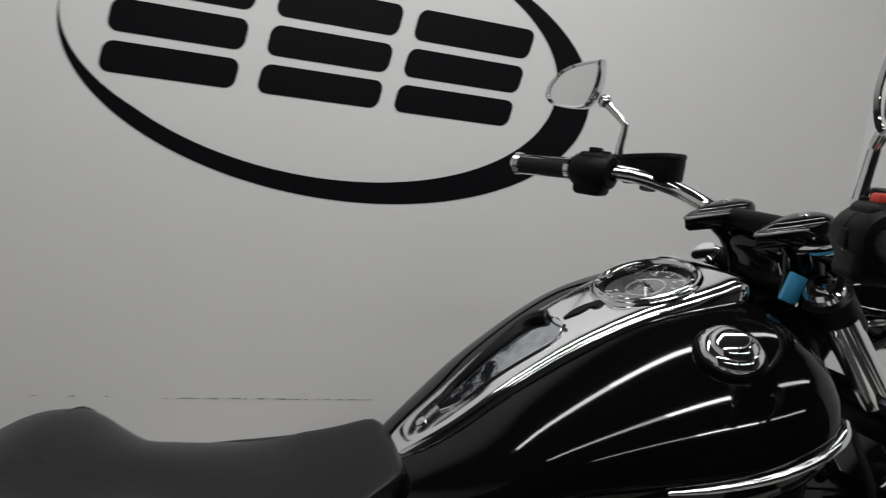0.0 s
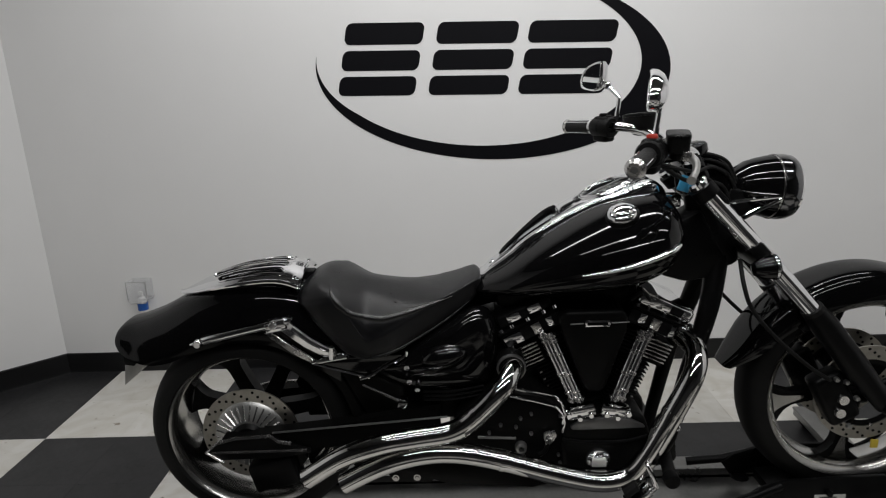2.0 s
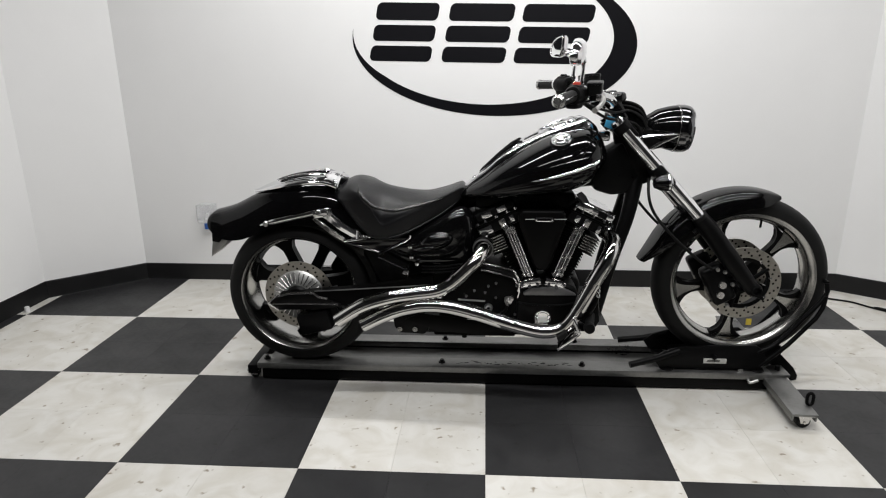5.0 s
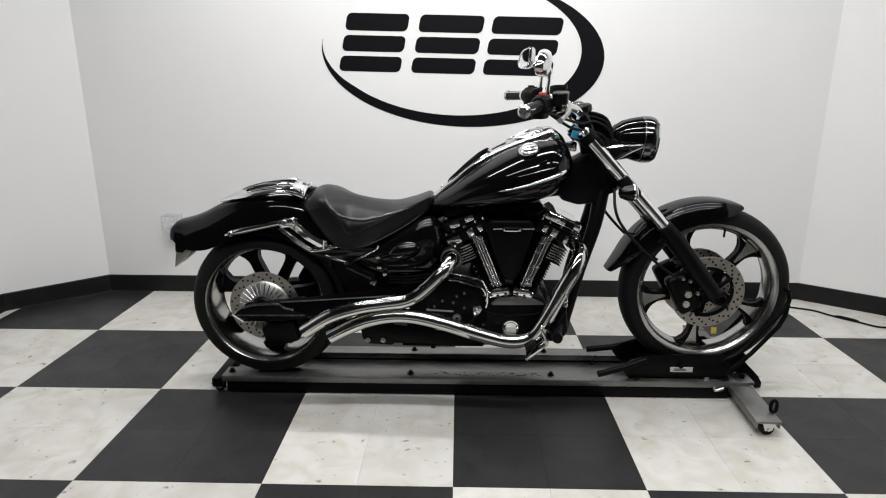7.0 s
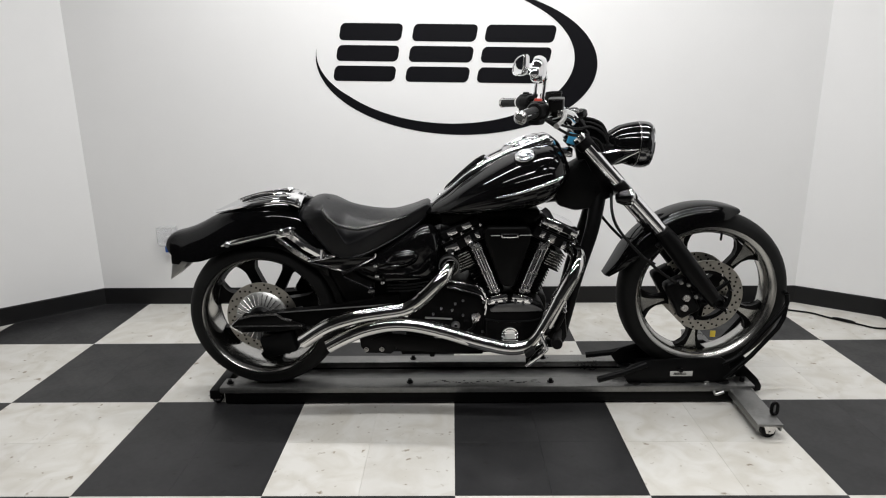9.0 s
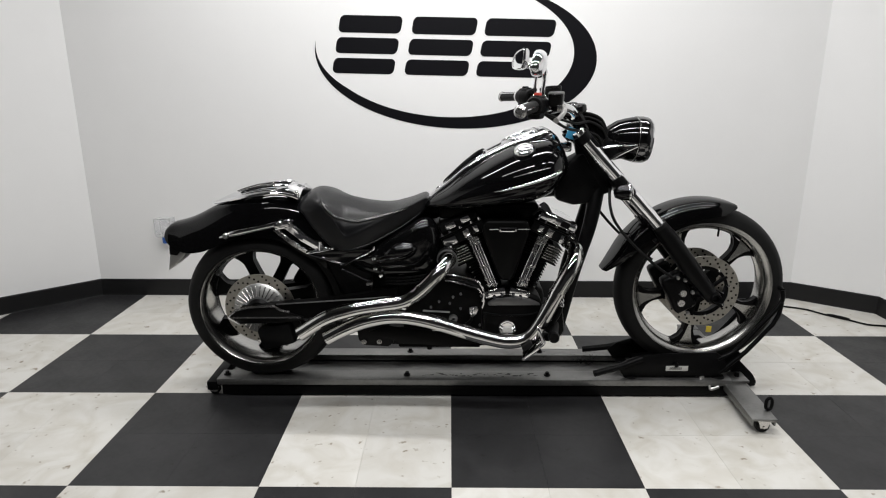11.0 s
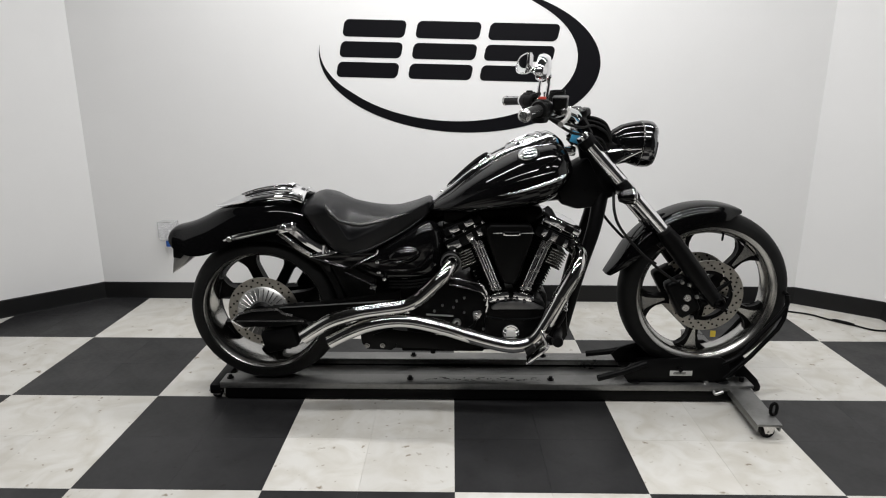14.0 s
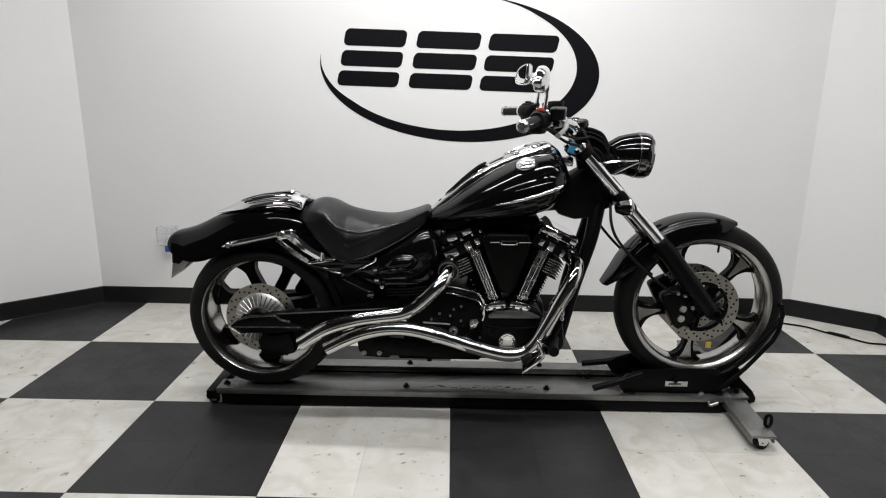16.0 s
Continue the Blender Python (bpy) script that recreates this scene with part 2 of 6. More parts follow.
def pipe_open(pts, r, wall, segs=24, steps=8):
    """An open-ended pipe: outer skin, inner skin a short way in, and a rim."""
    path = [Vector(v) for v in spline(pts, steps)]
    rings, side = [], None
    for i, p in enumerate(path):
        t = (path[min(i + 1, len(path) - 1)] - path[max(i - 1, 0)]).normalized()
        if side is None:
            side = t.orthogonal().normalized()
        side = (side - t * side.dot(t)).normalized()
        up = t.cross(side)
        rings.append([p + (side * math.cos(a) + up * math.sin(a)) * r for a in (2 * math.pi * k / segs for k in range(segs))])
    end = path[-1]
    for back in (0, 4, 8):
        p = path[-1 - back]
        rings.append([p + (v - p) * ((r - wall) / r) for v in [p + (w - path[-1 - back]) for w in rings[len(path) - 1 - back]]])
    return skin(rings)


def lathe(profile, centre, axis="y", segs=48, loop=True):
    """Turns a profile of (radius, along) about an axis through centre."""
    rings = []
    c = Vector(centre)
    for k in range(segs):
        a = 2 * math.pi * k / segs
        ca, sa = math.cos(a), math.sin(a)
        ring = []
        for r, s in profile:
            if axis == "y":
                ring.append(c + Vector((r * ca, s, r * sa)))
            elif axis == "x":
                ring.append(c + Vector((s, r * ca, r * sa)))
            else:
                ring.append(c + Vector((r * ca, r * sa, s)))
        rings.append(ring)
    bm = skin(rings, closed=loop, caps=False, loop=True)
    bmesh.ops.remove_doubles(bm, verts=bm.verts[:], dist=1e-5)
    return bm


def dome(outline, y0, height, side=-1, rings=7, edge=0.0):
    """A pillow-shaped cover: an outline in x and z at y0 that swells by height towards side."""
    n = len(outline)
    cx, cz = sum(p[0] for p in outline) / n, sum(p[1] for p in outline) / n
    fine = [(v[0], v[1]) for v in spline([Vector((a, b, 0)) for a, b in outline + outline[:1]], 4)[:-1]]
    out = [[Vector((x, y0 - side * 0.02, z)) for x, z in fine], [Vector((x, y0, z)) for x, z in fine]]
    for k in range(1, rings):
        f = 1 - k / rings
        h = height * math.sqrt(1 - f * f)
        out.append([Vector((cx + (x - cx) * f, y0 + side * h, cz + (z - cz) * f)) for x, z in fine])
    return skin(out)


def turned(bm, m):
    bmesh.ops.transform(bm, matrix=m, verts=bm.verts[:])
    return bm


def joined(*bms):
    out = bmesh.new()
    for b in bms:
        me = bpy.data.meshes.new("tmp")
        b.to_mesh(me)
        b.free()
        out.from_mesh(me)
        bpy.data.meshes.remove(me)
    return out


def lerp(table, x):
    """A smooth value from a table of (x, value)."""
    if x <= table[0][0]:
        return table[0][1]
    for (a, u), (b, v) in zip(table, table[1:]):
        if x <= b:
            t = (x - a) / (b - a)
            return u + (v - u) * t
    return table[-1][1]


def smooth_table(table, steps=8):
    return [tuple(v) for v in spline([Vector((a, b, 0)) for a, b in table], steps)]


def slerp(table):
    t = [(v[0], v[1]) for v in smooth_table(table)]
    return lambda x: lerp(t, x)


# ---- room ----
ROOM = [(-1.485, 1.222), (2.60, 1.178), (2.95, 0.925), (3.0, -1.2), (3.02, -4.6), (-2.02, -4.6), (-1.95, -1.2), (-1.885, 0.86)]
WALLS = ["wall_north", "wall_northeast", "wall_east", "wall_southeast", "wall_south", "wall_southwest", "wall_west", "wall_northwest"]
# walls 3 to 5 are unseen; their dark colour stands in for unlit space
INFO = ["white painted back wall with a large black emblem", "white painted angled corner wall", "white painted side wall",
        "unseen wall, coloured dark for black reflections", "unseen end wall, coloured dark for black reflections", "unseen wall, coloured dark for black reflections", "white painted side wall", "white painted angled corner wall"]


def wall(i):
    (x0, y0), (x1, y1) = ROOM[i], ROOM[(i + 1) % len(ROOM)]
    d = Vector((x1 - x0, y1 - y0, 0))
    n = Vector((-d.y, d.x, 0)).normalized()          # outward for this winding
    th = 0.12
    bm = bmesh.new()
    low = [Vector((x0, y0, 0)), Vector((x1, y1, 0)), Vector((x1, y1, 0)) + n * th, Vector((x0, y0, 0)) + n * th]
    a = [bm.verts.new(p) for p in low]
    b = [bm.verts.new(p + Vector((0, 0, CEIL))) for p in low]
    bm.faces.new(a[::-1])
    bm.faces.new(b)
    for k in range(4):
        bm.faces.new((a[k], a[(k + 1) % 4], b[(k + 1) % 4], b[k]))
    w = part(WALLS[i], bm, M_DARKWALL if 3 <= i <= 5 else M_WALL, smooth=0)
    tagged(w, INFO[i], "wall", kind="structure")
    # vinyl base, proud of the wall, with a rounded top
    prof = [(0.0, 0.0), (0.007, 0.0), (0.0055, 0.006), (0.005, 0.095), (0.003, 0.1), (0.0, 0.1)]
    rings = []
    for p in (Vector((x0, y0, 0)), Vector((x1, y1, 0))):
        rings.append([p - n * u + Vector((0, 0, v)) for u, v in prof])
    base = part("baseboard", skin(rings), M_BASE, smooth=0)
    tagged(base, "black vinyl cove base along the wall foot", "baseboard", kind="structure")
    return w


walls = [wall(i) for i in range(8)]
bm = bmesh.new()
bm.faces.new([bm.verts.new((x, y, CEIL)) for x, y in ROOM])
r = bmesh.ops.extrude_face_region(bm, geom=bm.faces[:])
bmesh.ops.translate(bm, vec=(0, 0, 0.1), verts=[v for v in r["geom"] if isinstance(v, bmesh.types.BMVert)])
tagged(part("ceiling", bm, M_CEIL, smooth=0), "unseen ceiling, coloured dark for black reflections", "ceiling", kind="structure")
floor = part("floor", box(-2.3, -4.5, -0.12, 3.3, 1.4, -0.004), M_GROUT, smooth=0)
tagged(floor, "checkerboard floor of black and white vinyl tiles", "floor", kind="structure")


# ---- ceiling strip lights ----
def strip_light(x, y, length=1.2, power=14.5):
    t = thing("ceiling_light", (x, y, CEIL), "long white strip light fixed under the ceiling", "light", "strip lights under the ceiling")
    part("housing", box(x - length / 2, y - 0.05, CEIL - 0.06, x + length / 2, y + 0.05, CEIL - 0.002, 0.012), M_HOUSING, t)
    d = bpy.data.lights.new("strip_lamp", "AREA")
    d.shape, d.size, d.size_y = "RECTANGLE", length - 0.06, 0.08
    d.energy = power
    d.color = (1.0, 0.992, 0.985)
    lo = new("strip_lamp", d)
    lo.location = (0, 0, -0.066)
    lo.parent = t


ROWS = {0.45: (13.0, 19.8, 7.5), -0.75: (7.0, 24.5, 9.1), -1.95: (5.5, 26.0, 9.5)}
for yy, powers in ROWS.items():
    for xx, power in zip((-0.38, 0.75, 1.95), powers):
        strip_light(xx, yy, 1.2, power)

# ---- emblem on the back wall ----
def wall_y(x):
    return 1.222 + (x + 1.485) * (1.178 - 1.222) / (2.60 + 1.485)


def on_wall(outline, depth=0.0015):
    bm = bmesh.new()
    a = [bm.verts.new((x, wall_y(x) - depth, z)) for x, z in outline]
    b = [bm.verts.new((x, wall_y(x) + 0.002, z)) for x, z in outline]
    bm.faces.new(a)
    n = len(a)
    for i in range(n):
        bm.faces.new((a[i], b[i], b[(i + 1) % n], a[(i + 1) % n]))
    return bm


emblem = thing("wall_emblem", (0.62, 1.2, 1.37), "black vinyl wall emblem of slanted bars inside a tapering swoosh", "wall emblem")


def swoosh():
    def ell(c, a, b, tilt, ang):
        u, v = a * math.cos(ang), b * math.sin(ang)
        return (c[0] + u * math.cos(tilt) - v * math.sin(tilt), c[1] + u * math.sin(tilt) + v * math.cos(tilt))
    n = 110
    oc, ic = Vector((0.634, 1.372)), Vector((0.583, 1.406))
    out = []
    for k in range(n + 1):
        a = radians(-186 + 277 * k / n)
        o = Vector(ell(oc, 0.760, 0.386, radians(-2.7), a))
        d = o - oc
        # where the same ray leaves the inner ellipse
        t = radians(2.9)
        def local(v):
            return Vector(((v.x * math.cos(t) - v.y * math.sin(t)) / 0.688, (v.x * math.sin(t) + v.y * math.cos(t)) / 0.358))
        p, q = local(oc - ic), local(d)
        A, B_, C0 = q.dot(q), 2 * p.dot(q), p.dot(p) - 1
        f = (-B_ + math.sqrt(B_ * B_ - 4 * A * C0)) / (2 * A)
        f = min(1 - (1 - f) * min(1.0, k / 16, (n - k) / 14) ** 0.8, 0.9985)
        out.append((o, oc + d * f))
    bm = bmesh.new()
    vo = [bm.verts.new((p.x, wall_y(p.x) - 0.0015, p.y)) for p, q in out]
    vi = [bm.verts.new((q.x, wall_y(q.x) - 0.0015, q.y)) for p, q in out]
    for k in range(n):
        bm.faces.new((vo[k], vo[k + 1], vi[k + 1], vi[k]))
    return bm


part("swoosh", swoosh(), M_LOGO, emblem, smooth=0)


def slanted(x, z):
    return (x + (z - 1.28) * 0.20, z - 0.025 * (x - 0.5))


def emblem_bar(x0, x1, za, zb, r=0.026):
    """One slanted bar with rounded corners."""
    pts = []
    for cx, cz, a0 in ((x1 - r, zb - r, 0), (x0 + r, zb - r, 90), (x0 + r, za + r, 180), (x1 - r, za + r, 270)):
        for k in range(6):
            a = radians(a0 + 18 * k)
            pts.append((cx + r * math.cos(a), cz + r * math.sin(a)))
    return on_wall([slanted(x, z) for x, z in pts])


for xa, xb in ((-0.036, 0.298), (0.356, 0.698), (0.744, 1.115)):
    for za, zb in ((1.270, 1.350), (1.374, 1.456), (1.480, 1.568)):
        part("emblem_bar", emblem_bar(xa, xb, za, zb), M_LOGO, emblem, smooth=0)


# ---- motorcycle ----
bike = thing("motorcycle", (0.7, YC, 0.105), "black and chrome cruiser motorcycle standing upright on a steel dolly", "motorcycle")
FX, FZ, RX, RZ = 1.572, 0.458, -0.130, 0.395
FR, RR = 0.326, 0.298


def wheel(name, cx, cz, R, rim_r, width, metal, label, lip=0.020, inner=None):
    w = part(name, lathe([(0.03, -0.055), (0.038, -0.05), (0.038, 0.05), (0.03, 0.055)], (cx, YC, cz)), M_BLACK, bike, label)
    h = width / 2
    # tyre: rounded tread and sidewalls down to the bead
    prof = []
    for k in range(13):
        a = math.pi * k / 12
        u = -math.cos(a)
        prof.append((rim_r + 0.004 + (R - rim_r - 0.004) * (math.sin(a) ** (0.62)), u * h))
    prof = [(rim_r - 0.006, -h * 0.80)] + prof + [(rim_r - 0.006, h * 0.80)]
    part("tyre", lathe(prof, (cx, YC, cz), segs=72), M_RUBBER, w, "black rubber tyre with shallow tread")
    b = h * 0.84
    half = [(rim_r, 1.0, 0), (rim_r + 0.006, 1.0, 0.006), (rim_r + 0.004, 1.0, 0.011), (rim_r - lip, 1.0, 0.006), (rim_r - lip - 0.010, 0.86, 0), (rim_r - lip - 0.016, 0.45, 0)]
    rim = [(r, -b * f - e) for r, f, e in half] + [(rim_r - lip - 0.018, 0)] + [(r, b * f + e) for r, f, e in half[::-1]]
    rim += [(rim_r - min(0.016, lip), b * 0.5), (rim_r - lip, 0), (rim_r - min(0.016, lip), -b * 0.5)]
    part("rim", lathe(rim, (cx, YC, cz), segs=96), metal, w, "polished aluminium rim")
    q = rim_r - lip
    barrel = [(q - 0.0105, -b * 0.82), (q - 0.0175, -b * 0.45), (q - 0.0195, 0), (q - 0.0175, b * 0.45), (q - 0.0105, b * 0.78), (q - 0.002, b * 0.4), (q - 0.002, -b * 0.4)]
    part("rim_barrel", lathe(barrel, (cx, YC, cz), segs=96), inner or M_BARREL, w, "inner barrel of the rim")
    return w


def spokes(w, cx, cz, r0, r1, yb, th, first, n=5, neck=0.011, flare=0.052, sweep=0.0, face=True):
    """Cast spokes: a narrow arm that spreads in a trumpet to the rim, with a polished face."""
    for k in range(n):
        a = radians(first + 360 / n * k)
        ca, sa = math.cos(a), math.sin(a)
        left, right = [], []
        N = 14
        for i in range(N + 1):
            t = i / N
            r = r0 + (r1 - r0) * t
            hw = neck + 0.012 * (1 - t) ** 2 + flare * max(0.0, (t - 0.45) / 0.55) ** 5 + 0.010 * t
            s = sweep * math.sin(math.pi * t)
            rr = math.sqrt(max(r * r - hw * hw, 0)) if t > 0.8 else r
            left.append((rr, hw + s))
            right.append((rr, -hw + s))
        out = [(cx + u * ca - v * sa, cz + u * sa + v * ca) for u, v in left + right[::-1]]
        part("spoke", plate(out, yb - th / 2, yb + th / 2, 0.003), M_BLACK, w, "black cast spoke with polished face")
        if not face:
            continue
        lip = []
        for i in range(N + 1):
            t = 0.55 + 0.43 * i / N
            r = r0 + (r1 - r0) * t
            hw = 0.004 + 0.017 * (i / N) + 0.010 * (i / N) ** 6
            s = sweep * math.sin(math.pi * t)
            rr = math.sqrt(max(r * r - hw * hw, 0)) if t > 0.8 else r
            lip.append((rr, hw, s))
        out = [(cx + u * ca - (v + s) * sa, cz + u * sa + (v + s) * ca) for u, v, s in lip] + \
              [(cx + u * ca - (-v + s) * sa, cz + u * sa + (-v + s) * ca) for u, v, s in lip[::-1]]
        part("spoke_face", plate(out, yb - th / 2 - 0.004, yb - th / 2 + 0.001), M_RIM, w)


def disc(w, cx, cz, y, r1, r0, holes=36):
    """A brake disc with rows of drilled holes, as dark pins through the steel."""
    d = part("brake_disc", lathe([(r0, y - 0.0025 - YC), (r1, y - 0.0025 - YC), (r1, y + 0.0025 - YC), (r0, y + 0.0025 - YC)], (cx, YC, cz), segs=64),
             M_DISC, w, "drilled steel brake disc")
    bms = []
    for k in range(holes):
        a = 2 * math.pi * k / holes
        rr = r0 + (r1 - r0) * (0.25, 0.5, 0.78)[k % 3]
        bms.append(lathe([(0.0001, -0.0032), (0.0042, -0.0032), (0.0042, 0.0032), (0.0001, 0.0032)], (cx + rr * math.cos(a), y, cz + rr * math.sin(a)), segs=8, loop=False))
    tagged(part("disc_hole", joined(*bms), M_BLACK, w), kind="stuff")
    return d


# front wheel
fw = wheel("front_wheel", FX, FZ, FR, 0.263, 0.114, M_RIM, "front wheel with polished rim and five spokes", 0.008, M_DEEP)
spokes(fw, FX, FZ, 0.035, 0.241, YC - 0.005, 0.03, 47, flare=0.050)
disc(fw, FX - 0.003, FZ, YC - 0.062, 0.140, 0.101, 54)
disc(fw, FX - 0.003, FZ, YC + 0.062, 0.140, 0.101, 54)
for sy in (-1, 1):
    bms = []
    for k in range(5):
        a = radians(20 + 72 * k)
        bms.append(tube([(FX + 0.03 * math.cos(a), YC + sy * 0.056, FZ + 0.03 * math.sin(a)), (FX + 0.104 * math.cos(a + 0.25), YC + sy * 0.06, FZ + 0.104 * math.sin(a + 0.25))], 0.008, 8))
    part("disc_carrier", joined(*bms), M_BLACK, fw)
    part("carrier_ring", lathe([(0.086, sy * 0.0605), (0.1005, sy * 0.0615), (0.1005, sy * 0.057), (0.086, sy * 0.057)], (FX, YC, FZ), segs=48), M_BLACK, fw)
    for k in range(8):
        a = radians(12 + 45 * k)
        part("carrier_bolt", lathe([(0.0001, sy * 0.070), (0.0045, sy * 0.069), (0.006, sy * 0.065), (0.006, sy * 0.060), (0.0001, sy * 0.060)], (FX + 0.098 * math.cos(a), YC, FZ + 0.098 * math.sin(a)), segs=12, loop=False), M_ALU, fw)
part("valve_stem", tube([(FX + 0.058, YC - 0.01, FZ + 0.232), (FX + 0.050, YC - 0.025, FZ + 0.208)], 0.0042, 8), M_BLACK, fw)
# rear wheel
rw = wheel("rear_wheel", RX, RZ, RR, 0.232, 0.198, M_REARRIM, "wide rear wheel with deep polished rim", 0.003, M_DEEP)
spokes(rw, RX, RZ, 0.05, 0.214, YC + 0.035, 0.04, 62, n=7, neck=0.012, flare=0.030, face=False)
disc(rw, RX, RZ, YC - 0.088, 0.136, 0.098, 48)
hub = lathe([(0.045, -0.112), (0.092, -0.100), (0.1, -0.092), (0.1, -0.07), (0.045, -0.06)], (RX, YC, RZ), segs=64)
part("hub_cover", hub, M_SATIN, rw, "finned satin aluminium hub cover")
for k in range(30):
    a = 2 * math.pi * k / 30
    part("hub_fin", tube([(RX + 0.052 * math.cos(a), YC - 0.1115, RZ + 0.052 * math.sin(a)), (RX + 0.094 * math.cos(a), YC - 0.1005, RZ + 0.094 * math.sin(a))], 0.0022, 6),
         M_ALU, rw)
part("axle_cover", lathe([(0.0001, -0.125), (0.035, -0.122), (0.046, -0.112), (0.046, -0.08), (0.0001, -0.08)], (RX, YC, RZ), segs=32, loop=False), M_BLACK, rw)


def arch(x, zt, zb, w, th=0.006, n=14, p=2.6, tilt=0.0):
    """One section of a fender: an arch of some thickness, open below, in the plane of y and z."""
    ring = []
    for rad in (0, th):
        row = []
        for k in range(n + 1):
            a = math.pi * k / n
            cy, sz = -math.cos(a), math.sin(a)
            yy = math.copysign(abs(cy) ** (2 / p), cy) * (w - rad)
            zz = zb + (zt - rad - zb) * sz ** (2 / p)
            row.append(Vector((x + tilt * (zz - zt), YC + yy, zz)))
        ring += row if rad == 0 else row[::-1]
    return ring


ftop = slerp([(-0.474, 0.706), (-0.470, 0.713), (-0.455, 0.718), (-0.425, 0.7255), (-0.385, 0.739), (-0.345, 0.757), (-0.300, 0.780), (-0.24, 0.804), (-0.175, 0.823), (-0.09, 0.842), (-0.02, 0.842), (0.06, 0.822), (0.14, 0.77)])
fbot = slerp([(-0.474, 0.668), (-0.466, 0.655), (-0.445, 0.637), (-0.395, 0.619), (-0.325, 0.625), (-0.234, 0.660), (-0.13, 0.682), (-0.03, 0.670), (0.06, 0.615), (0.14, 0.560)])
fwid = slerp([(-0.474, 0.080), (-0.466, 0.086), (-0.43, 0.096), (-0.36, 0.110), (-0.2, 0.122), (0.0, 0.122), (0.14, 0.115)])
rings = [arch(x, ftop(x), fbot(x), fwid(x)) for x in [-0.474 + 0.614 * (k / 44) ** 1.15 for k in range(45)]]
part("rear_fender", skin(rings), M_GLOSS, bike, "gloss black rear fender")
ring = arch(-0.4735, ftop(-0.4735), fbot(-0.4735), fwid(-0.4735))[:15]
mid = sum(ring, Vector()) / len(ring)
part("tail_panel", skin([[mid + (p - mid) * f + Vector((dx, 0, 0)) for p in ring] for f, dx in ((0.97, 0.012), (0.985, 0.0), (0.93, -0.0022), (0.75, -0.004), (0.4, -0.005), (0.08, -0.0052))]), M_GLOSS, bike, smooth=60)
# inner fender between the tyre and the frame, and a black plate, added to hide the wall behind
rings = []
for k in range(19):
    a = radians(-18 + 70 * k / 18)
    row = []
    for rad in (0.322, 0.314):
        ends = [(-0.115, -0.016), (-0.112, 0), (-0.08, 0.004), (0, 0.008), (0.08, 0.004), (0.112, 0), (0.115, -0.016)]
        q = [Vector((RX + (rad + dr) * math.cos(a), YC + yy * (rad / 0.322), RZ + (rad + dr) * math.sin(a))) for yy, dr in ends]
        row += q if rad > 0.32 else q[::-1]
    rings.append(row)
part("frame_gap_plate", plate([(0.205, 0.43), (0.30, 0.43), (0.32, 0.67), (0.03, 0.72), (0.10, 0.645), (0.155, 0.575), (0.19, 0.50)], YC - 0.105, YC + 0.105, 0.01), M_DARK, bike)
part("inner_fender", skin(rings), M_DARK, bike, "black plastic inner fender round the rear tyre", smooth=40)
# plate bracket below the tail
part("plate_bracket", plate([(-0.470, 0.617), (-0.405, 0.608), (-0.43, 0.578), (-0.484, 0.535)], YC - 0.055, YC + 0.055, 0.003), M_SATIN, bike, "bent grey plate bracket")
part("plate_clip", plate([(-0.470, 0.635), (-0.42, 0.622), (-0.445, 0.595), (-0.472, 0.600)], YC - 0.06, YC + 0.06, 0.003), M_BLACK, bike)

# luggage rack: one bowed chrome plate with long slots
rtop = slerp([(-0.300, 0.791), (-0.23, 0.824), (-0.163, 0.848), (-0.107, 0.861), (-0.03, 0.869), (0.015, 0.864), (0.045, 0.853)])
rwid = slerp([(-0.32, 0.003), (-0.298, 0.009), (-0.27, 0.032), (-0.22, 0.062), (-0.12, 0.092), (0.0, 0.104), (0.045, 0.106)])


def rack_point(u, v, lift):
    x = -0.298 + 0.343 * u - 0.012 * (1 - u) * (1 - v * v)
    return Vector((x, YC + v * rwid(x), rtop(x) - 0.026 * v * v * min(1, rwid(x) / 0.09) + lift))


RACK_SLOTS = (-0.66, -0.22, 0.22, 0.66)


def slot_ends(c):
    return 0.26 + 0.14 * abs(c), 0.91 - 0.04 * abs(c)


def rack_plate():
    bm = bmesh.new()
    nu, nv = 48, 40
    def hole(i, j):
        u, v = (i + 0.5) / nu, -1 + 2 * (j + 0.5) / nv
        for c in RACK_SLOTS:
            u0, u1 = slot_ends(c)
            d = 0.05 * max(0, abs(v - c) / 0.145) ** 4
            if abs(v - c) < 0.145 and u0 + d < u < u1 - d:
                return True
        return False
    layers = []
    for lift in (0.004, -0.004):
        layers.append([[bm.verts.new(rack_point(i / nu, -1 + 2 * j / nv, lift)) for j in range(nv + 1)] for i in range(nu + 1)])
    up, lo = layers
    keep = [[not hole(i, j) for j in range(nv)] for i in range(nu)]
    for i in range(nu):
        for j in range(nv):
            if not keep[i][j]:
                continue
            bm.faces.new((up[i][j], up[i][j + 1], up[i + 1][j + 1], up[i + 1][j]))
            bm.faces.new((lo[i][j], lo[i + 1][j], lo[i + 1][j + 1], lo[i][j + 1]))
            for di, dj, a, c in ((-1, 0, (i, j), (i, j + 1)), (1, 0, (i + 1, j + 1), (i + 1, j)), (0, -1, (i + 1, j), (i, j)), (0, 1, (i, j + 1), (i + 1, j + 1))):
                p, q = i + di, j + dj
                if not (0 <= p < nu and 0 <= q < nv) or not keep[p][q]:
                    bm.faces.new((up[a[0]][a[1]], lo[a[0]][a[1]], lo[c[0]][c[1]], up[c[0]][c[1]]))
    bmesh.ops.delete(bm, geom=[v for v in bm.verts if not v.link_faces], context="VERTS")
    return bm


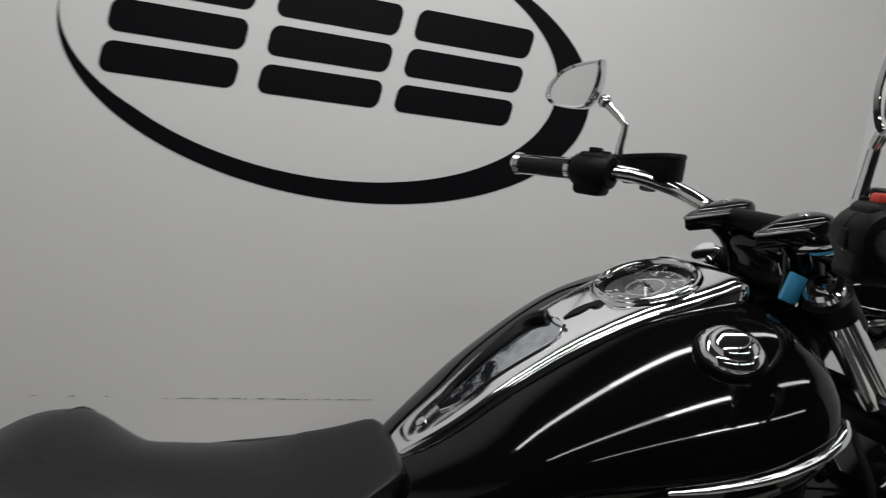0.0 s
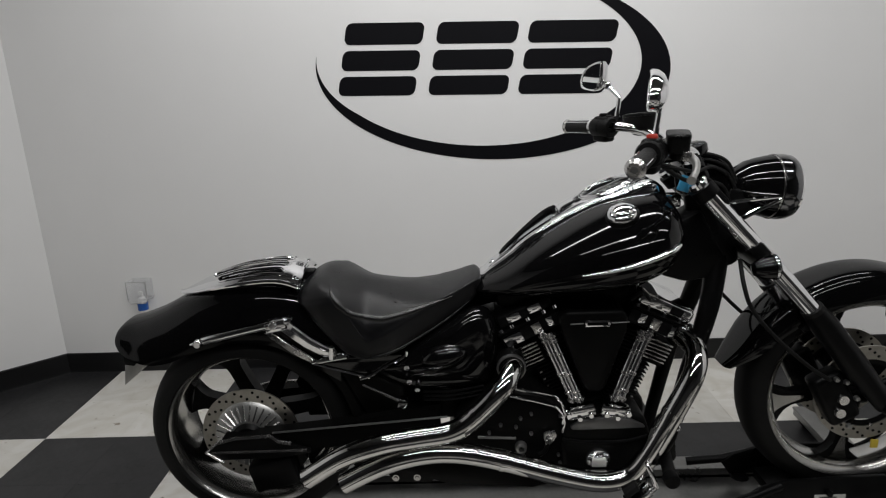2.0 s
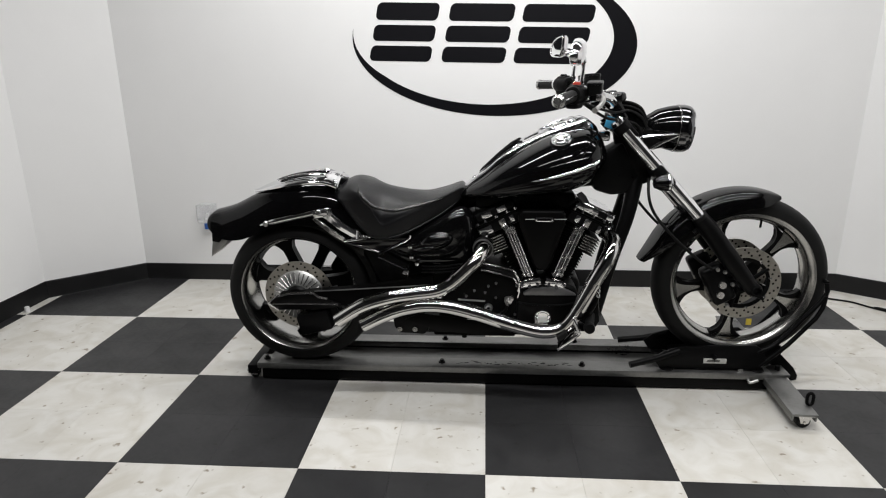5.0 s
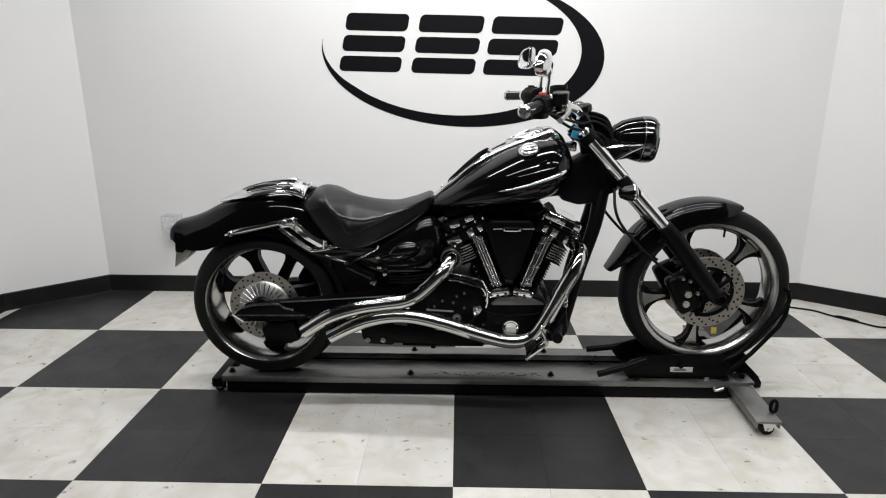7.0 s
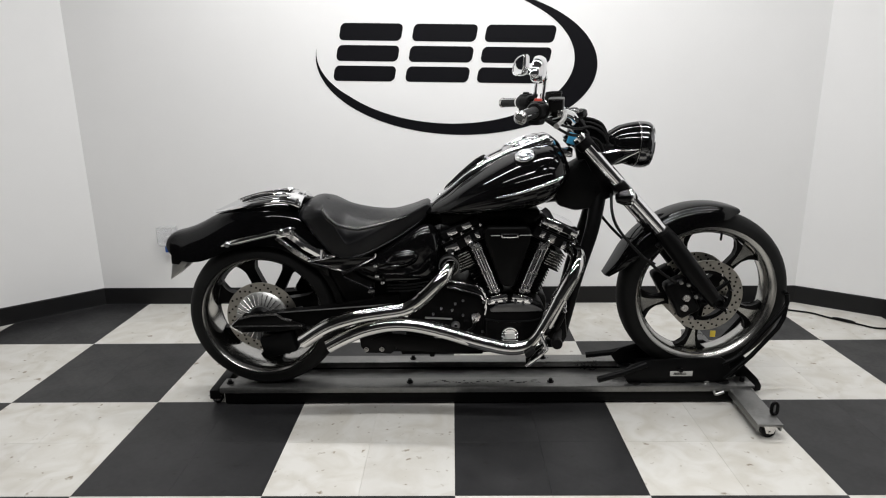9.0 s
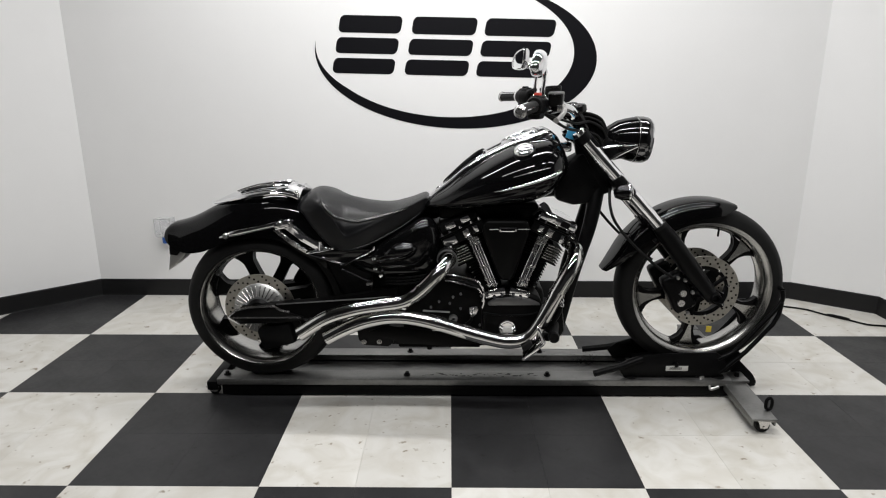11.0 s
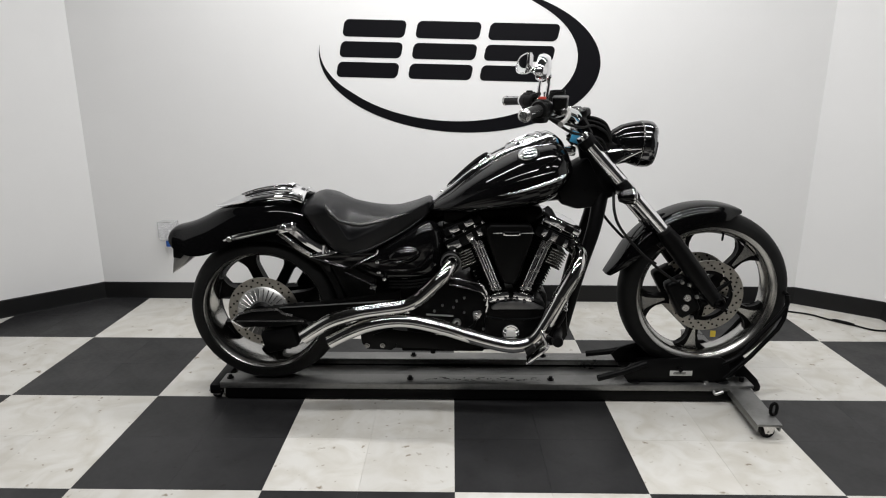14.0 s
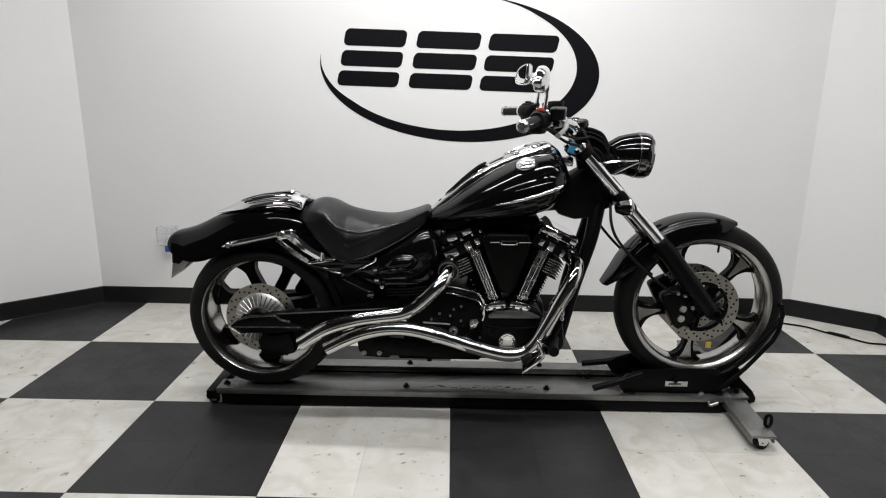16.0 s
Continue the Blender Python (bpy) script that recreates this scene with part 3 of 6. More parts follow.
rack = part("luggage_rack", rack_plate(), M_CHROME, bike, "bowed chrome luggage rack with long slots", smooth=50)
part("rack_edge", tube([rack_point(1, -1 + 2 * t / 12, 0.0) for t in range(13)], 0.0065, 10), M_CHROME, rack)
for v in (-1, 1):
    part("rack_edge", tube([rack_point(t / 14, v, 0.0) for t in range(15)], [0.0022 + 0.0036 * min(1, t / 5) for t in range(15)], 10), M_CHROME, rack)
for c in RACK_SLOTS:
    u0, u1 = slot_ends(c)
    loop = [rack_point(u0 + 0.03 + (u1 - u0 - 0.06) * k / 12, c - 0.15, 0.003) for k in range(13)]
    loop += [rack_point(u1, c + 0.05 * k, 0.003) for k in (-1, 0, 1)]
    loop += [rack_point(u1 - 0.03 - (u1 - u0 - 0.06) * k / 12, c + 0.15, 0.003) for k in range(13)]
    loop += [rack_point(u0, c - 0.05 * k, 0.003) for k in (-1, 0, 1)]
    part("slot_rim", tube(loop + loop[:1], 0.0034, 8, smooth=False), M_CHROME, rack)
for v in (-0.75, 0.75):
    p = rack_point(0.97, v, 0.004)
    part("rack_bolt", lathe([(0.0001, 0.006), (0.006, 0.005), (0.008, 0.0), (0.0001, -0.002)], p, "z", 12, False), M_CHROME, rack)
part("rack_mount", box(0.02, YC - 0.02, 0.81, 0.07, YC + 0.02, 0.843, 0.006), M_BLACK, rack)

# seat: a dished top, a sharp V-shaped crease on each flank and flat skirts below it
stop = slerp([(0.035, 0.800), (0.05, 0.823), (0.070, 0.839), (0.088, 0.848), (0.106, 0.851), (0.126, 0.847), (0.150, 0.838), (0.183, 0.827), (0.237, 0.811), (0.30, 0.797), (0.366, 0.789), (0.409, 0.791), (0.452, 0.804), (0.490, 0.820), (0.510, 0.826), (0.522, 0.818)])
sbot = slerp([(0.035, 0.785), (0.060, 0.770), (0.085, 0.735), (0.110, 0.705), (0.153, 0.660), (0.187, 0.640), (0.222, 0.636), (0.27, 0.642), (0.312, 0.657), (0.416, 0.708), (0.49, 0.757), (0.513, 0.785), (0.522, 0.80)])
swid = slerp([(0.035, 0.085), (0.06, 0.125), (0.12, 0.152), (0.2, 0.164), (0.28, 0.160), (0.38, 0.125), (0.47, 0.09), (0.505, 0.075), (0.522, 0.055)])
screase = slerp([(0.035, 0.790), (0.08, 0.790), (0.12, 0.800), (0.145, 0.802), (0.165, 0.785), (0.185, 0.756), (0.205, 0.722), (0.222, 0.700), (0.25, 0.708), (0.328, 0.744), (0.431, 0.793), (0.499, 0.828), (0.522, 0.826)])


def seat_ring(x):
    zt, zb, w = stop(x), sbot(x), swid(x)
    zc = min(screase(x), zt - 0.006)
    half = []
    for k in range(15):
        a = radians(90 * k / 14)
        half.append((w * (1 - 0.012) * math.sin(a) ** 1.05, zc + (zt - zc) * math.cos(a) ** 0.9))
    half.append((w * 1.0, zc - 0.003))
    h = zc - 0.004 - zb
    for f, q in ((0.12, 0.996), (0.35, 0.985), (0.6, 0.965), (0.85, 0.93), (0.95, 0.895), (1.0, 0.84)):
        half.append((w * q, zc - 0.004 - h * f))
    half.append((w * 0.45, zb + 0.006))
    left = [Vector((x, YC - y, z)) for y, z in half]
    right = [Vector((x, YC + y, z)) for y, z in half[1:]]
    return left[::-1] + right


xs = [0.035 + 0.487 * k / 64 for k in range(65)]
seat = part("seat", skin([seat_ring(x) for x in xs]), M_SEAT, bike, "black leather solo seat with raised piping", smooth=42)


def seat_y(x, z):
    near = [p for p in seat_ring(x) if p.y <= YC]
    for p, q in zip(near, near[1:]):
        if (p.z - z) * (q.z - z) <= 0 and abs(p.z - q.z) > 1e-6:
            return p.y + (q.y - p.y) * (z - p.z) / (q.z - p.z)
    return min(near, key=lambda p: abs(p.z - z)).y


def seat_line(name, pts, r, material, label="", sink=0.0034):
    q = spline([Vector((x, z, 0)) for x, z in pts], 8)
    rs = [max(0.0012, r * min(1, 6 * k / len(q), 4 * (1 - k / len(q)))) for k in range(len(q))]
    for side in (1, -1):
        part(name, tube([(v[0], YC + side * (seat_y(v[0], v[1]) - YC + rr - sink * rr / r), v[1]) for v, rr in zip(q, rs)], rs, 16, smooth=False), material, seat, label)


seat_line("piping", [(0.130, 0.834), (0.142, 0.812), (0.162, 0.786), (0.188, 0.764), (0.220, 0.752), (0.257, 0.747), (0.287, 0.750), (0.349, 0.762), (0.410, 0.778), (0.445, 0.788)], 0.010, M_PIPING, "raised leather piping", 0.0030)
seat_line("seam", [(0.205, 0.640), (0.300, 0.662), (0.416, 0.716), (0.49, 0.766)], 0.0040, M_SEAT, "", 0.004)

# fuel tank
ttop = slerp([(0.50, 0.800), (0.524, 0.818), (0.582, 0.859), (0.65, 0.916), (0.729, 0.970), (0.80, 1.009), (0.853, 1.029), (0.911, 1.045), (0.955, 1.048), (0.995, 1.028), (1.018, 0.99), (1.03, 0.950)])
tbot = slerp([(0.50, 0.784), (0.524, 0.780), (0.644, 0.784), (0.785, 0.798), (0.885, 0.818), (0.954, 0.846), (0.985, 0.880), (1.015, 0.91), (1.03, 0.93)])
twid = slerp([(0.50, 0.06), (0.524, 0.09), (0.60, 0.150), (0.70, 0.200), (0.80, 0.242), (0.87, 0.258), (0.94, 0.253), (0.985, 0.216), (1.015, 0.148), (1.03, 0.075)])


def tank_ring(x, n=44):
    zt, zb, w = ttop(x), tbot(x), twid(x)
    h = zt - zb
    ring = []
    for k in range(n):
        a = 2 * math.pi * k / n
        c, s = math.cos(a), math.sin(a)
        if s >= 0:
            yy = math.copysign(abs(c) ** 0.91, c) * w
            zz = zb + h * 0.42 + h * 0.58 * s ** 1.0
        else:
            yy = math.copysign(abs(c) ** 0.62, c) * w
            zz = zb + h * 0.42 - h * 0.42 * abs(s) ** 0.8
        ring.append(Vector((x, YC + yy, zz)))
    return ring


xs = [0.50 + 0.53 * (0.5 - 0.5 * math.cos(math.pi * k / 56)) for k in range(57)]
tank = part("fuel_tank", skin([tank_ring(x) for x in xs]), M_GLOSS, bike, "gloss black teardrop fuel tank", smooth=60)


def tank_at(x, y, lift=0.0):
    """A place on the upper skin of the tank."""
    zt, zb, w = ttop(x), tbot(x), twid(x)
    c = min(0.999, abs(y) / w) ** (1 / 0.91)
    s = math.sqrt(1 - c * c)
    return Vector((x, YC + y, zb + (zt - zb) * (0.42 + 0.58 * s ** 1.0) + lift))


# chrome console on the ridge of the tank: flat on top, with rounded edges that drop to the tank
cwid = slerp([(0.515, 0.024), (0.56, 0.041), (0.65, 0.057), (0.72, 0.066), (0.79, 0.075), (0.85, 0.084), (0.90, 0.090), (0.945, 0.087), (0.98, 0.070), (1.005, 0.045)])
crise = slerp([(0.515, 0.006), (0.56, 0.012), (0.70, 0.014), (0.79, 0.011), (0.86, 0.012), (0.91, 0.017), (0.95, 0.024), (0.985, 0.015), (1.005, 0.005)])


def console_top(x, u):
    w = cwid(x)
    crest = tank_at(x, 0).z + crise(x)
    e = tank_at(x, u * w).z
    return Vector((x, YC + u * w, crest - 0.10 * (crest - e) * u * u - 0.009 * abs(u) ** 14))


rings = []
for k in range(81):
    x = 0.515 + 0.49 * k / 80
    w = cwid(x)
    ring = [console_top(x, math.copysign(1 - (1 - abs(j) / 16) ** 1.3, j)) for j in range(-16, 17)]
    for p in ring:
        if math.hypot(p.x - 0.857, p.y - YC) < 0.066:
            p.z -= 0.022     # well of the gauge
    ring += [tank_at(x, w * u * 1.01, -0.004) for u in (1, -1)]
    rings.append(ring)
part("console", skin(rings), M_CHROME, tank, "chrome tank console with inset panel", smooth=50)


# inset panel with a raised rim along the console
def inset_half(t):
    return (0.36 + 0.24 * t) * min(1, 0.35 + t * 6, 0.5 + (1 - t) * 5)


rings = []
for k in range(21):
    t = k / 20
    x, hw = 0.575 + 0.150 * t, inset_half(t)
    row = [console_top(x, u * hw) + Vector((0, 0, 0.0022)) for u in (-1, -0.6, -0.2, 0.2, 0.6, 1)]
    rings.append(row + [p - Vector((0, 0, 0.01)) for p in row[::-1]])
part("console_panel", skin(rings), M_PANEL, tank, "inset panel with blue-grey reflections put into its colour", smooth=50)
for s in (-1, 1):
    line = [console_top(0.575 + 0.150 * t, s * inset_half(t) * 1.02) + Vector((0, 0, 0.0035 if s > 0 else 0.0008)) for t in [k / 14 for k in range(15)]]
    part("console_rim", tube(line, [0.002] + [(0.0050 + 0.0060 * min(1, k / 10) ** 1.5) if s > 0 else 0.0022 for k in range(14)], 10, smooth=False), M_BLACK if s > 0 else M_CHROME, tank, "black hood along the inset panel" if s > 0 else "")
part("console_rim", tube([console_top(0.727, u) + Vector((0, 0, 0.004)) for u in (-0.34, -0.17, 0, 0.17, 0.34)], [0.003, 0.004, 0.0045, 0.004, 0.003], 10), M_CHROME, tank)
# slim maker emblem, drawn as a plain dark spear
rings = []
for k in range(11):
    t = k / 10
    hw = 0.006 + 0.09 * math.sin(math.pi * min(0.92, t * 0.9 + 0.04))
    row = [console_top(0.738 + 0.042 * t, u * hw) + Vector((0, 0, 0.0025)) for u in (-1, -0.4, 0.4, 1)]
    rings.append(row + [p - Vector((0, 0, 0.006)) for p in row[::-1]])
part("console_emblem", skin(rings), M_BLACK, tank)
part("console_button", turned(lathe([(0.0001, 0.004), (0.008, 0.003), (0.011, 0.0), (0.011, -0.01), (0.0001, -0.01)], (0, 0, 0), "z", 20, False), Matrix.Translation(console_top(0.781, -0.1)) @ Matrix.Rotation(radians(-28), 4, "Y")), M_BLACK, tank)
part("console_bolt", turned(lathe([(0.0001, 0.010), (0.007, 0.008), (0.010, 0.002), (0.010, -0.012)], (0, 0, 0), "z", 16, False),
     Matrix.Translation(console_top(0.554, 0) - Vector((-0.003, 0, 0.005))) @ Matrix.Rotation(radians(-40), 4, "Y")), M_CHROME, tank)
# gauge, sunk in the console with a low bezel
slope = math.atan2(console_top(0.925, 0).z - console_top(0.79, 0).z, 0.135)
gm = Matrix.Translation((0.857, YC, console_top(0.857, 0).z - 0.001)) @ Matrix.Rotation(-slope, 4, "Y")
bezel = turned(lathe([(0.060, -0.004), (0.0615, 0.004), (0.064, 0.0075), (0.067, 0.0085), (0.069, 0.0070), (0.070, 0.0045), (0.073, 0.0045), (0.076, 0.001), (0.079, -0.02), (0.060, -0.02)], (0, 0, 0), "z", 64), gm)
gauge = part("gauge", bezel, M_CHROME, tank, "round speedometer with chrome bezel set in the console")
part("gauge_ring", turned(lathe([(0.056, -0.0055), (0.0598, 0.003), (0.0602, 0.003), (0.0602, -0.016), (0.056, -0.016)], (0, 0, 0), "z", 64), gm), M_BLACK, gauge)
gd = gm @ Matrix.Translation((0, 0, -0.007))
part("dial", turned(lathe([(0.0001, 0.0), (0.058, 0.0), (0.058, -0.008), (0.0001, -0.008)], (0, 0, 0), "z", 48, False), gd), M_DIAL, gauge)
bms = []
for k in range(33):
    a = radians(-215 + 250 * k / 32)
    long = 0.009 if k % 4 == 0 else 0.004
    b = box(-long / 2, -0.0007, 0, long / 2, 0.0007, 0.0006)
    bms.append(turned(b, gd @ Matrix.Rotation(a, 4, "Z") @ Matrix.Translation((0.054 - long / 2, 0, 0.0002))))
part("dial_marks", joined(*bms), M_WHITE, gauge, "small printed dial marks")
# figures too small to read, as short bars round the dial
bms = []
for k in range(9):
    a = radians(-215 + 250 * k / 8)
    c = gd @ Matrix.Translation((0.039 * math.cos(a), 0.039 * math.sin(a), 0.0002)) @ Matrix.Rotation(radians(-90), 4, "Z")
    bms.append(turned(box(-0.0032, -0.0014, 0, 0.0032, 0.0014, 0.0004), c))
part("dial_figures", joined(*bms), M_LABEL, gauge)
part("dial_ring", turned(lathe([(0.026, 0.0), (0.0268, 0.0), (0.0268, 0.0006), (0.026, 0.0006)], (0, 0, 0), "z", 40), gd), M_LABEL, gauge)
part("needle", turned(box(-0.004, -0.0010, 0.002, 0.045, 0.0010, 0.0032), gd @ Matrix.Rotation(radians(235), 4, "Z")), M_WHITE, gauge)
part("needle_hub", turned(lathe([(0.0001, 0.005), (0.006, 0.004), (0.007, 0.002), (0.0001, 0.001)], (0, 0, 0), "z", 16, False), gd), M_BLACK, gauge)
gl = part("gauge_glass", turned(lathe([(0.0001, 0.0048), (0.035, 0.0044), (0.0598, 0.0032), (0.0598, 0.0024), (0.035, 0.0036), (0.0001, 0.0040)], (0, 0, 0), "z", 48, False), gm), M_GLASS, gauge)
gl.visible_shadow = False
# round filler cap on the shoulder
p = tank_at(0.856, -0.172, 0.006)
fm = Matrix.Translation(p) @ Matrix.Scale(0.93, 4) @ Matrix.Rotation(radians(26), 4, "X") @ Matrix.Rotation(radians(-14), 4, "Y")
part("filler_cap", turned(lathe([(0.0001, 0.024), (0.014, 0.0232), (0.022, 0.0205), (0.0265, 0.0165), (0.028, 0.0135), (0.031, 0.0125), (0.036, 0.009), (0.0385, 0.003), (0.0385, -0.02), (0.0001, -0.02)], (0, 0, 0), "z", 48, False), fm), M_CHROME, tank, "domed chrome filler cap")
part("filler_cap_ring", turned(lathe([(0.0388, 0.0), (0.041, 0.002), (0.043, -0.002), (0.043, -0.02), (0.0388, -0.02)], (0, 0, 0), "z", 40), fm), M_BLACK, tank)
# chrome spear on the lower flank
def tank_side(x, z, out=0.0):
    ring = [q for q in tank_ring(x, 88) if q.y < YC]
    a, b = sorted(ring, key=lambda q: abs(q.z - z))[:2]
    return Vector((x, min(a.y, b.y) - out, z))


for side in (1, -1):
    pts = [tank_side(x, z, 0.004) for x, z in ((0.754, 0.872), (0.80, 0.884), (0.86, 0.902), (0.915, 0.921), (0.955, 0.934), (0.975, 0.942))]
    pts = [Vector((q.x, YC + side * (q.y - YC), q.z)) for q in pts]
    part("tank_spear", tube(pts, [0.0022, 0.0040, 0.0050, 0.0058, 0.0070, 0.0055], 12), M_CHROME, tank, "thin chrome spear trim")
part("tank_bracket", box(1.0, YC - 0.02, 0.985, 1.05, YC + 0.02, 1.02, 0.006), M_CHROME, tank)

# frame
frame_p = part("frame", tube([(1.13, YC, 0.90), (1.06, YC, 0.86), (0.9, YC, 0.84), (0.6, YC, 0.78), (0.3, YC, 0.70)], 0.035, 12), M_BLACK, bike, "satin black tubular frame")
for sy in (-0.075, 0.075):
    part("down_tube", tube([(1.152, YC + sy * 0.3, 0.86), (1.124, YC + sy * 0.8, 0.72), (1.076, YC + sy, 0.55), (1.035, YC + sy, 0.36), (1.015, YC + sy, 0.285), (0.95, YC + sy, 0.272), (0.6, YC + sy, 0.272), (0.36, YC + sy, 0.275), (0.29, YC + sy, 0.32), (0.27, YC + sy, 0.40)],
                          [0.030, 0.026, 0.022, 0.019, 0.018, 0.018, 0.018, 0.018, 0.018, 0.019], 12), M_BLACK, frame_p)
part("steering_neck", tube([(1.095, YC, 1.04), (1.135, YC, 0.93), (1.165, YC, 0.83)], [0.040, 0.055, 0.05], 16), M_BLACK, frame_p)
part("neck_gusset", plate([(0.985, 0.86), (1.035, 0.955), (1.09, 0.985), (1.16, 0.86), (1.13, 0.80), (1.06, 0.79), (0.995, 0.81)], YC - 0.055, YC + 0.055, 0.012), M_BLACK, frame_p)
part("lower_bracket", plate([(0.245, 0.335), (0.275, 0.36), (0.37, 0.35), (0.385, 0.27), (0.365, 0.255), (0.27, 0.26), (0.25, 0.285)], YC - 0.135, YC - 0.115, 0.005), M_BLACK, frame_p)
for x, z in ((0.272, 0.277), (0.331, 0.277)):
    part("bracket_bolt", lathe([(0.0001, -0.143), (0.005, -0.143), (0.006, -0.140), (0.010, -0.140), (0.011, -0.134), (0.0001, -0.134)], (x, YC, z), segs=16, loop=False), M_RIM, frame_p)

# side covers
for sy in (-1, 1):
    sc = part("side_cover", dome([(0.19, 0.597), (0.26, 0.620), (0.34, 0.668), (0.43, 0.715), (0.50, 0.752), (0.545, 0.735), (0.562, 0.66), (0.548, 0.56), (0.50, 0.528), (0.36, 0.522), (0.27, 0.545)], YC + sy * 0.10, 0.045, sy), M_COVER, bike, "gloss black side cover", smooth=60)
    # bulge and ridge added to shape bright highlights on the cover
    ell = [(0.418 + 0.066 * math.cos(a) + 0.018 * math.sin(a), 0.634 + 0.040 * math.sin(a)) for a in [2 * math.pi * k / 24 for k in range(24)]]
    part("cover_glint_bulge", dome(ell, YC + sy * 0.124, 0.042, sy), M_COVER, sc, smooth=60)
    part("cover_glint_ridge", tube([(0.325, YC + sy * 0.134, 0.597), (0.355, YC + sy * 0.150, 0.604), (0.385, YC + sy * 0.162, 0.610), (0.412, YC + sy * 0.163, 0.616)], [0.003, 0.009, 0.010, 0.004], 14), M_COVER, sc)
    for z in (0.520, 0.532, 0.544):
        part("cover_rib", tube([(0.36, YC + sy * 0.128, z - 0.012), (0.44, YC + sy * 0.134, z - 0.010), (0.52, YC + sy * 0.128, z)], 0.0035, 8), M_BLACK, sc)
part("battery_box", box(0.22, YC - 0.085, 0.42, 0.60, YC + 0.085, 0.72, 0.02), M_DARK, bike)
for x, z in ((0.32, 0.610), (0.325, 0.570), (0.345, 0.545)):
    part("cover_bolt", lathe([(0.0001, -0.150), (0.007, -0.149), (0.009, -0.143), (0.009, -0.13), (0.0001, -0.13)], (x, YC, z), segs=14, loop=False), M_CHROME, bike)
# passenger peg
peg = part("passenger_peg", tube([(0.205, YC - 0.165, 0.575), (0.30, YC - 0.18, 0.535)], 0.0042, 10), M_SMOKE, bike, "folded passenger foot peg")
part("peg_block", box(0.296, YC - 0.195, 0.516, 0.320, YC - 0.165, 0.541, 0.005, turn=Matrix.Rotation(radians(20), 4, "Y")), M_SMOKE, peg)

# fender struts
for sy in (-1, 1):
    st = part("fender_strut", tube([(-0.245, YC + sy * 0.130, 0.685), (-0.20, YC + sy * 0.138, 0.699), (-0.10, YC + sy * 0.142, 0.722), (-0.01, YC + sy * 0.142, 0.742), (0.02, YC + sy * 0.14, 0.748)],
                                   [0.003, 0.011, 0.010, 0.011, 0.011], 12), M_CHROME, bike, "chrome fender strut")
    for x, z in ((-0.215, 0.696), (-0.015, 0.742)):
        c = lathe([(0.0001, -0.016), (0.008, -0.016), (0.012, -0.010), (0.012, 0.01), (0.0001, 0.01)], (x, YC + sy * 0.145, z), segs=16, loop=False)
        part("strut_bolt", c, M_CHROME, st)
    y0, y1 = sorted((YC + sy * 0.124, YC + sy * 0.134))
    part("strut_block", box(-0.037, YC + sy * 0.142 - 0.014, 0.722, 0.018, YC + sy * 0.142 + 0.014, 0.752, 0.006, turn=Matrix.Rotation(radians(-14), 4, "Y")), M_CHROME, st)
    part("strut_tee", joined(tube([(0.128, YC + sy * 0.142, 0.672), (0.126, YC + sy * 0.142, 0.640)], 0.008, 10), tube([(0.085, YC + sy * 0.142, 0.632), (0.165, YC + sy * 0.142, 0.645)], 0.006, 10)), M_CHROME, st)
    part("strut_plate", plate([(-0.045, 0.712), (0.0, 0.722), (0.055, 0.672), (0.115, 0.636), (0.175, 0.640), (0.16, 0.652), (0.125, 0.655), (0.13, 0.675), (0.105, 0.672), (0.06, 0.700), (0.02, 0.742), (0.032, 0.750), (0.02, 0.755), (0.0, 0.735)], y0 - 0.004, y1 - 0.004, 0.002), M_CHROME, st)
    part("strut_edge", plate([(-0.050, 0.712), (-0.030, 0.716), (0.030, 0.668), (0.075, 0.640), (0.082, 0.632), (0.070, 0.622), (0.02, 0.655)], y0, y1, 0.003), M_ALU, st, "polished strut edge")
    for pts, rr in (([(0.072, 0.630), (0.12, 0.641), (0.172, 0.648)], 0.005), ([(0.03, 0.728), (0.075, 0.690), (0.112, 0.668), (0.128, 0.664), (0.135, 0.650)], 0.0085), ([(0.072, 0.628), (0.14, 0.606), (0.222, 0.582)], 0.0032), ([(0.195, 0.580), (0.23, 0.592), (0.27, 0.616), (0.315, 0.640), (0.322, 0.655)], 0.005)):
        part("strut_rod", tube([(x, YC + sy * 0.140, z) for x, z in pts], rr, 8), M_CHROME, st)
    # chrome web coloured black, which stands in for its dark reflections
    part("strut_web", plate([(0.072, 0.628), (0.168, 0.646), (0.314, 0.643), (0.222, 0.583)], YC + sy * 0.135 - 0.003, YC + sy * 0.135 + 0.003, 0.0012), M_COVER, st, "triangular strut web, black in place of dark reflections")

# belt guard on the far side
part("belt_guard", plate([(-0.02, 0.33), (-0.05, 0.45), (0.0, 0.53), (0.07, 0.57), (0.30, 0.56), (0.30, 0.33)], YC + 0.115, YC + 0.13, 0.004), M_DARK, bike, "black belt guard")
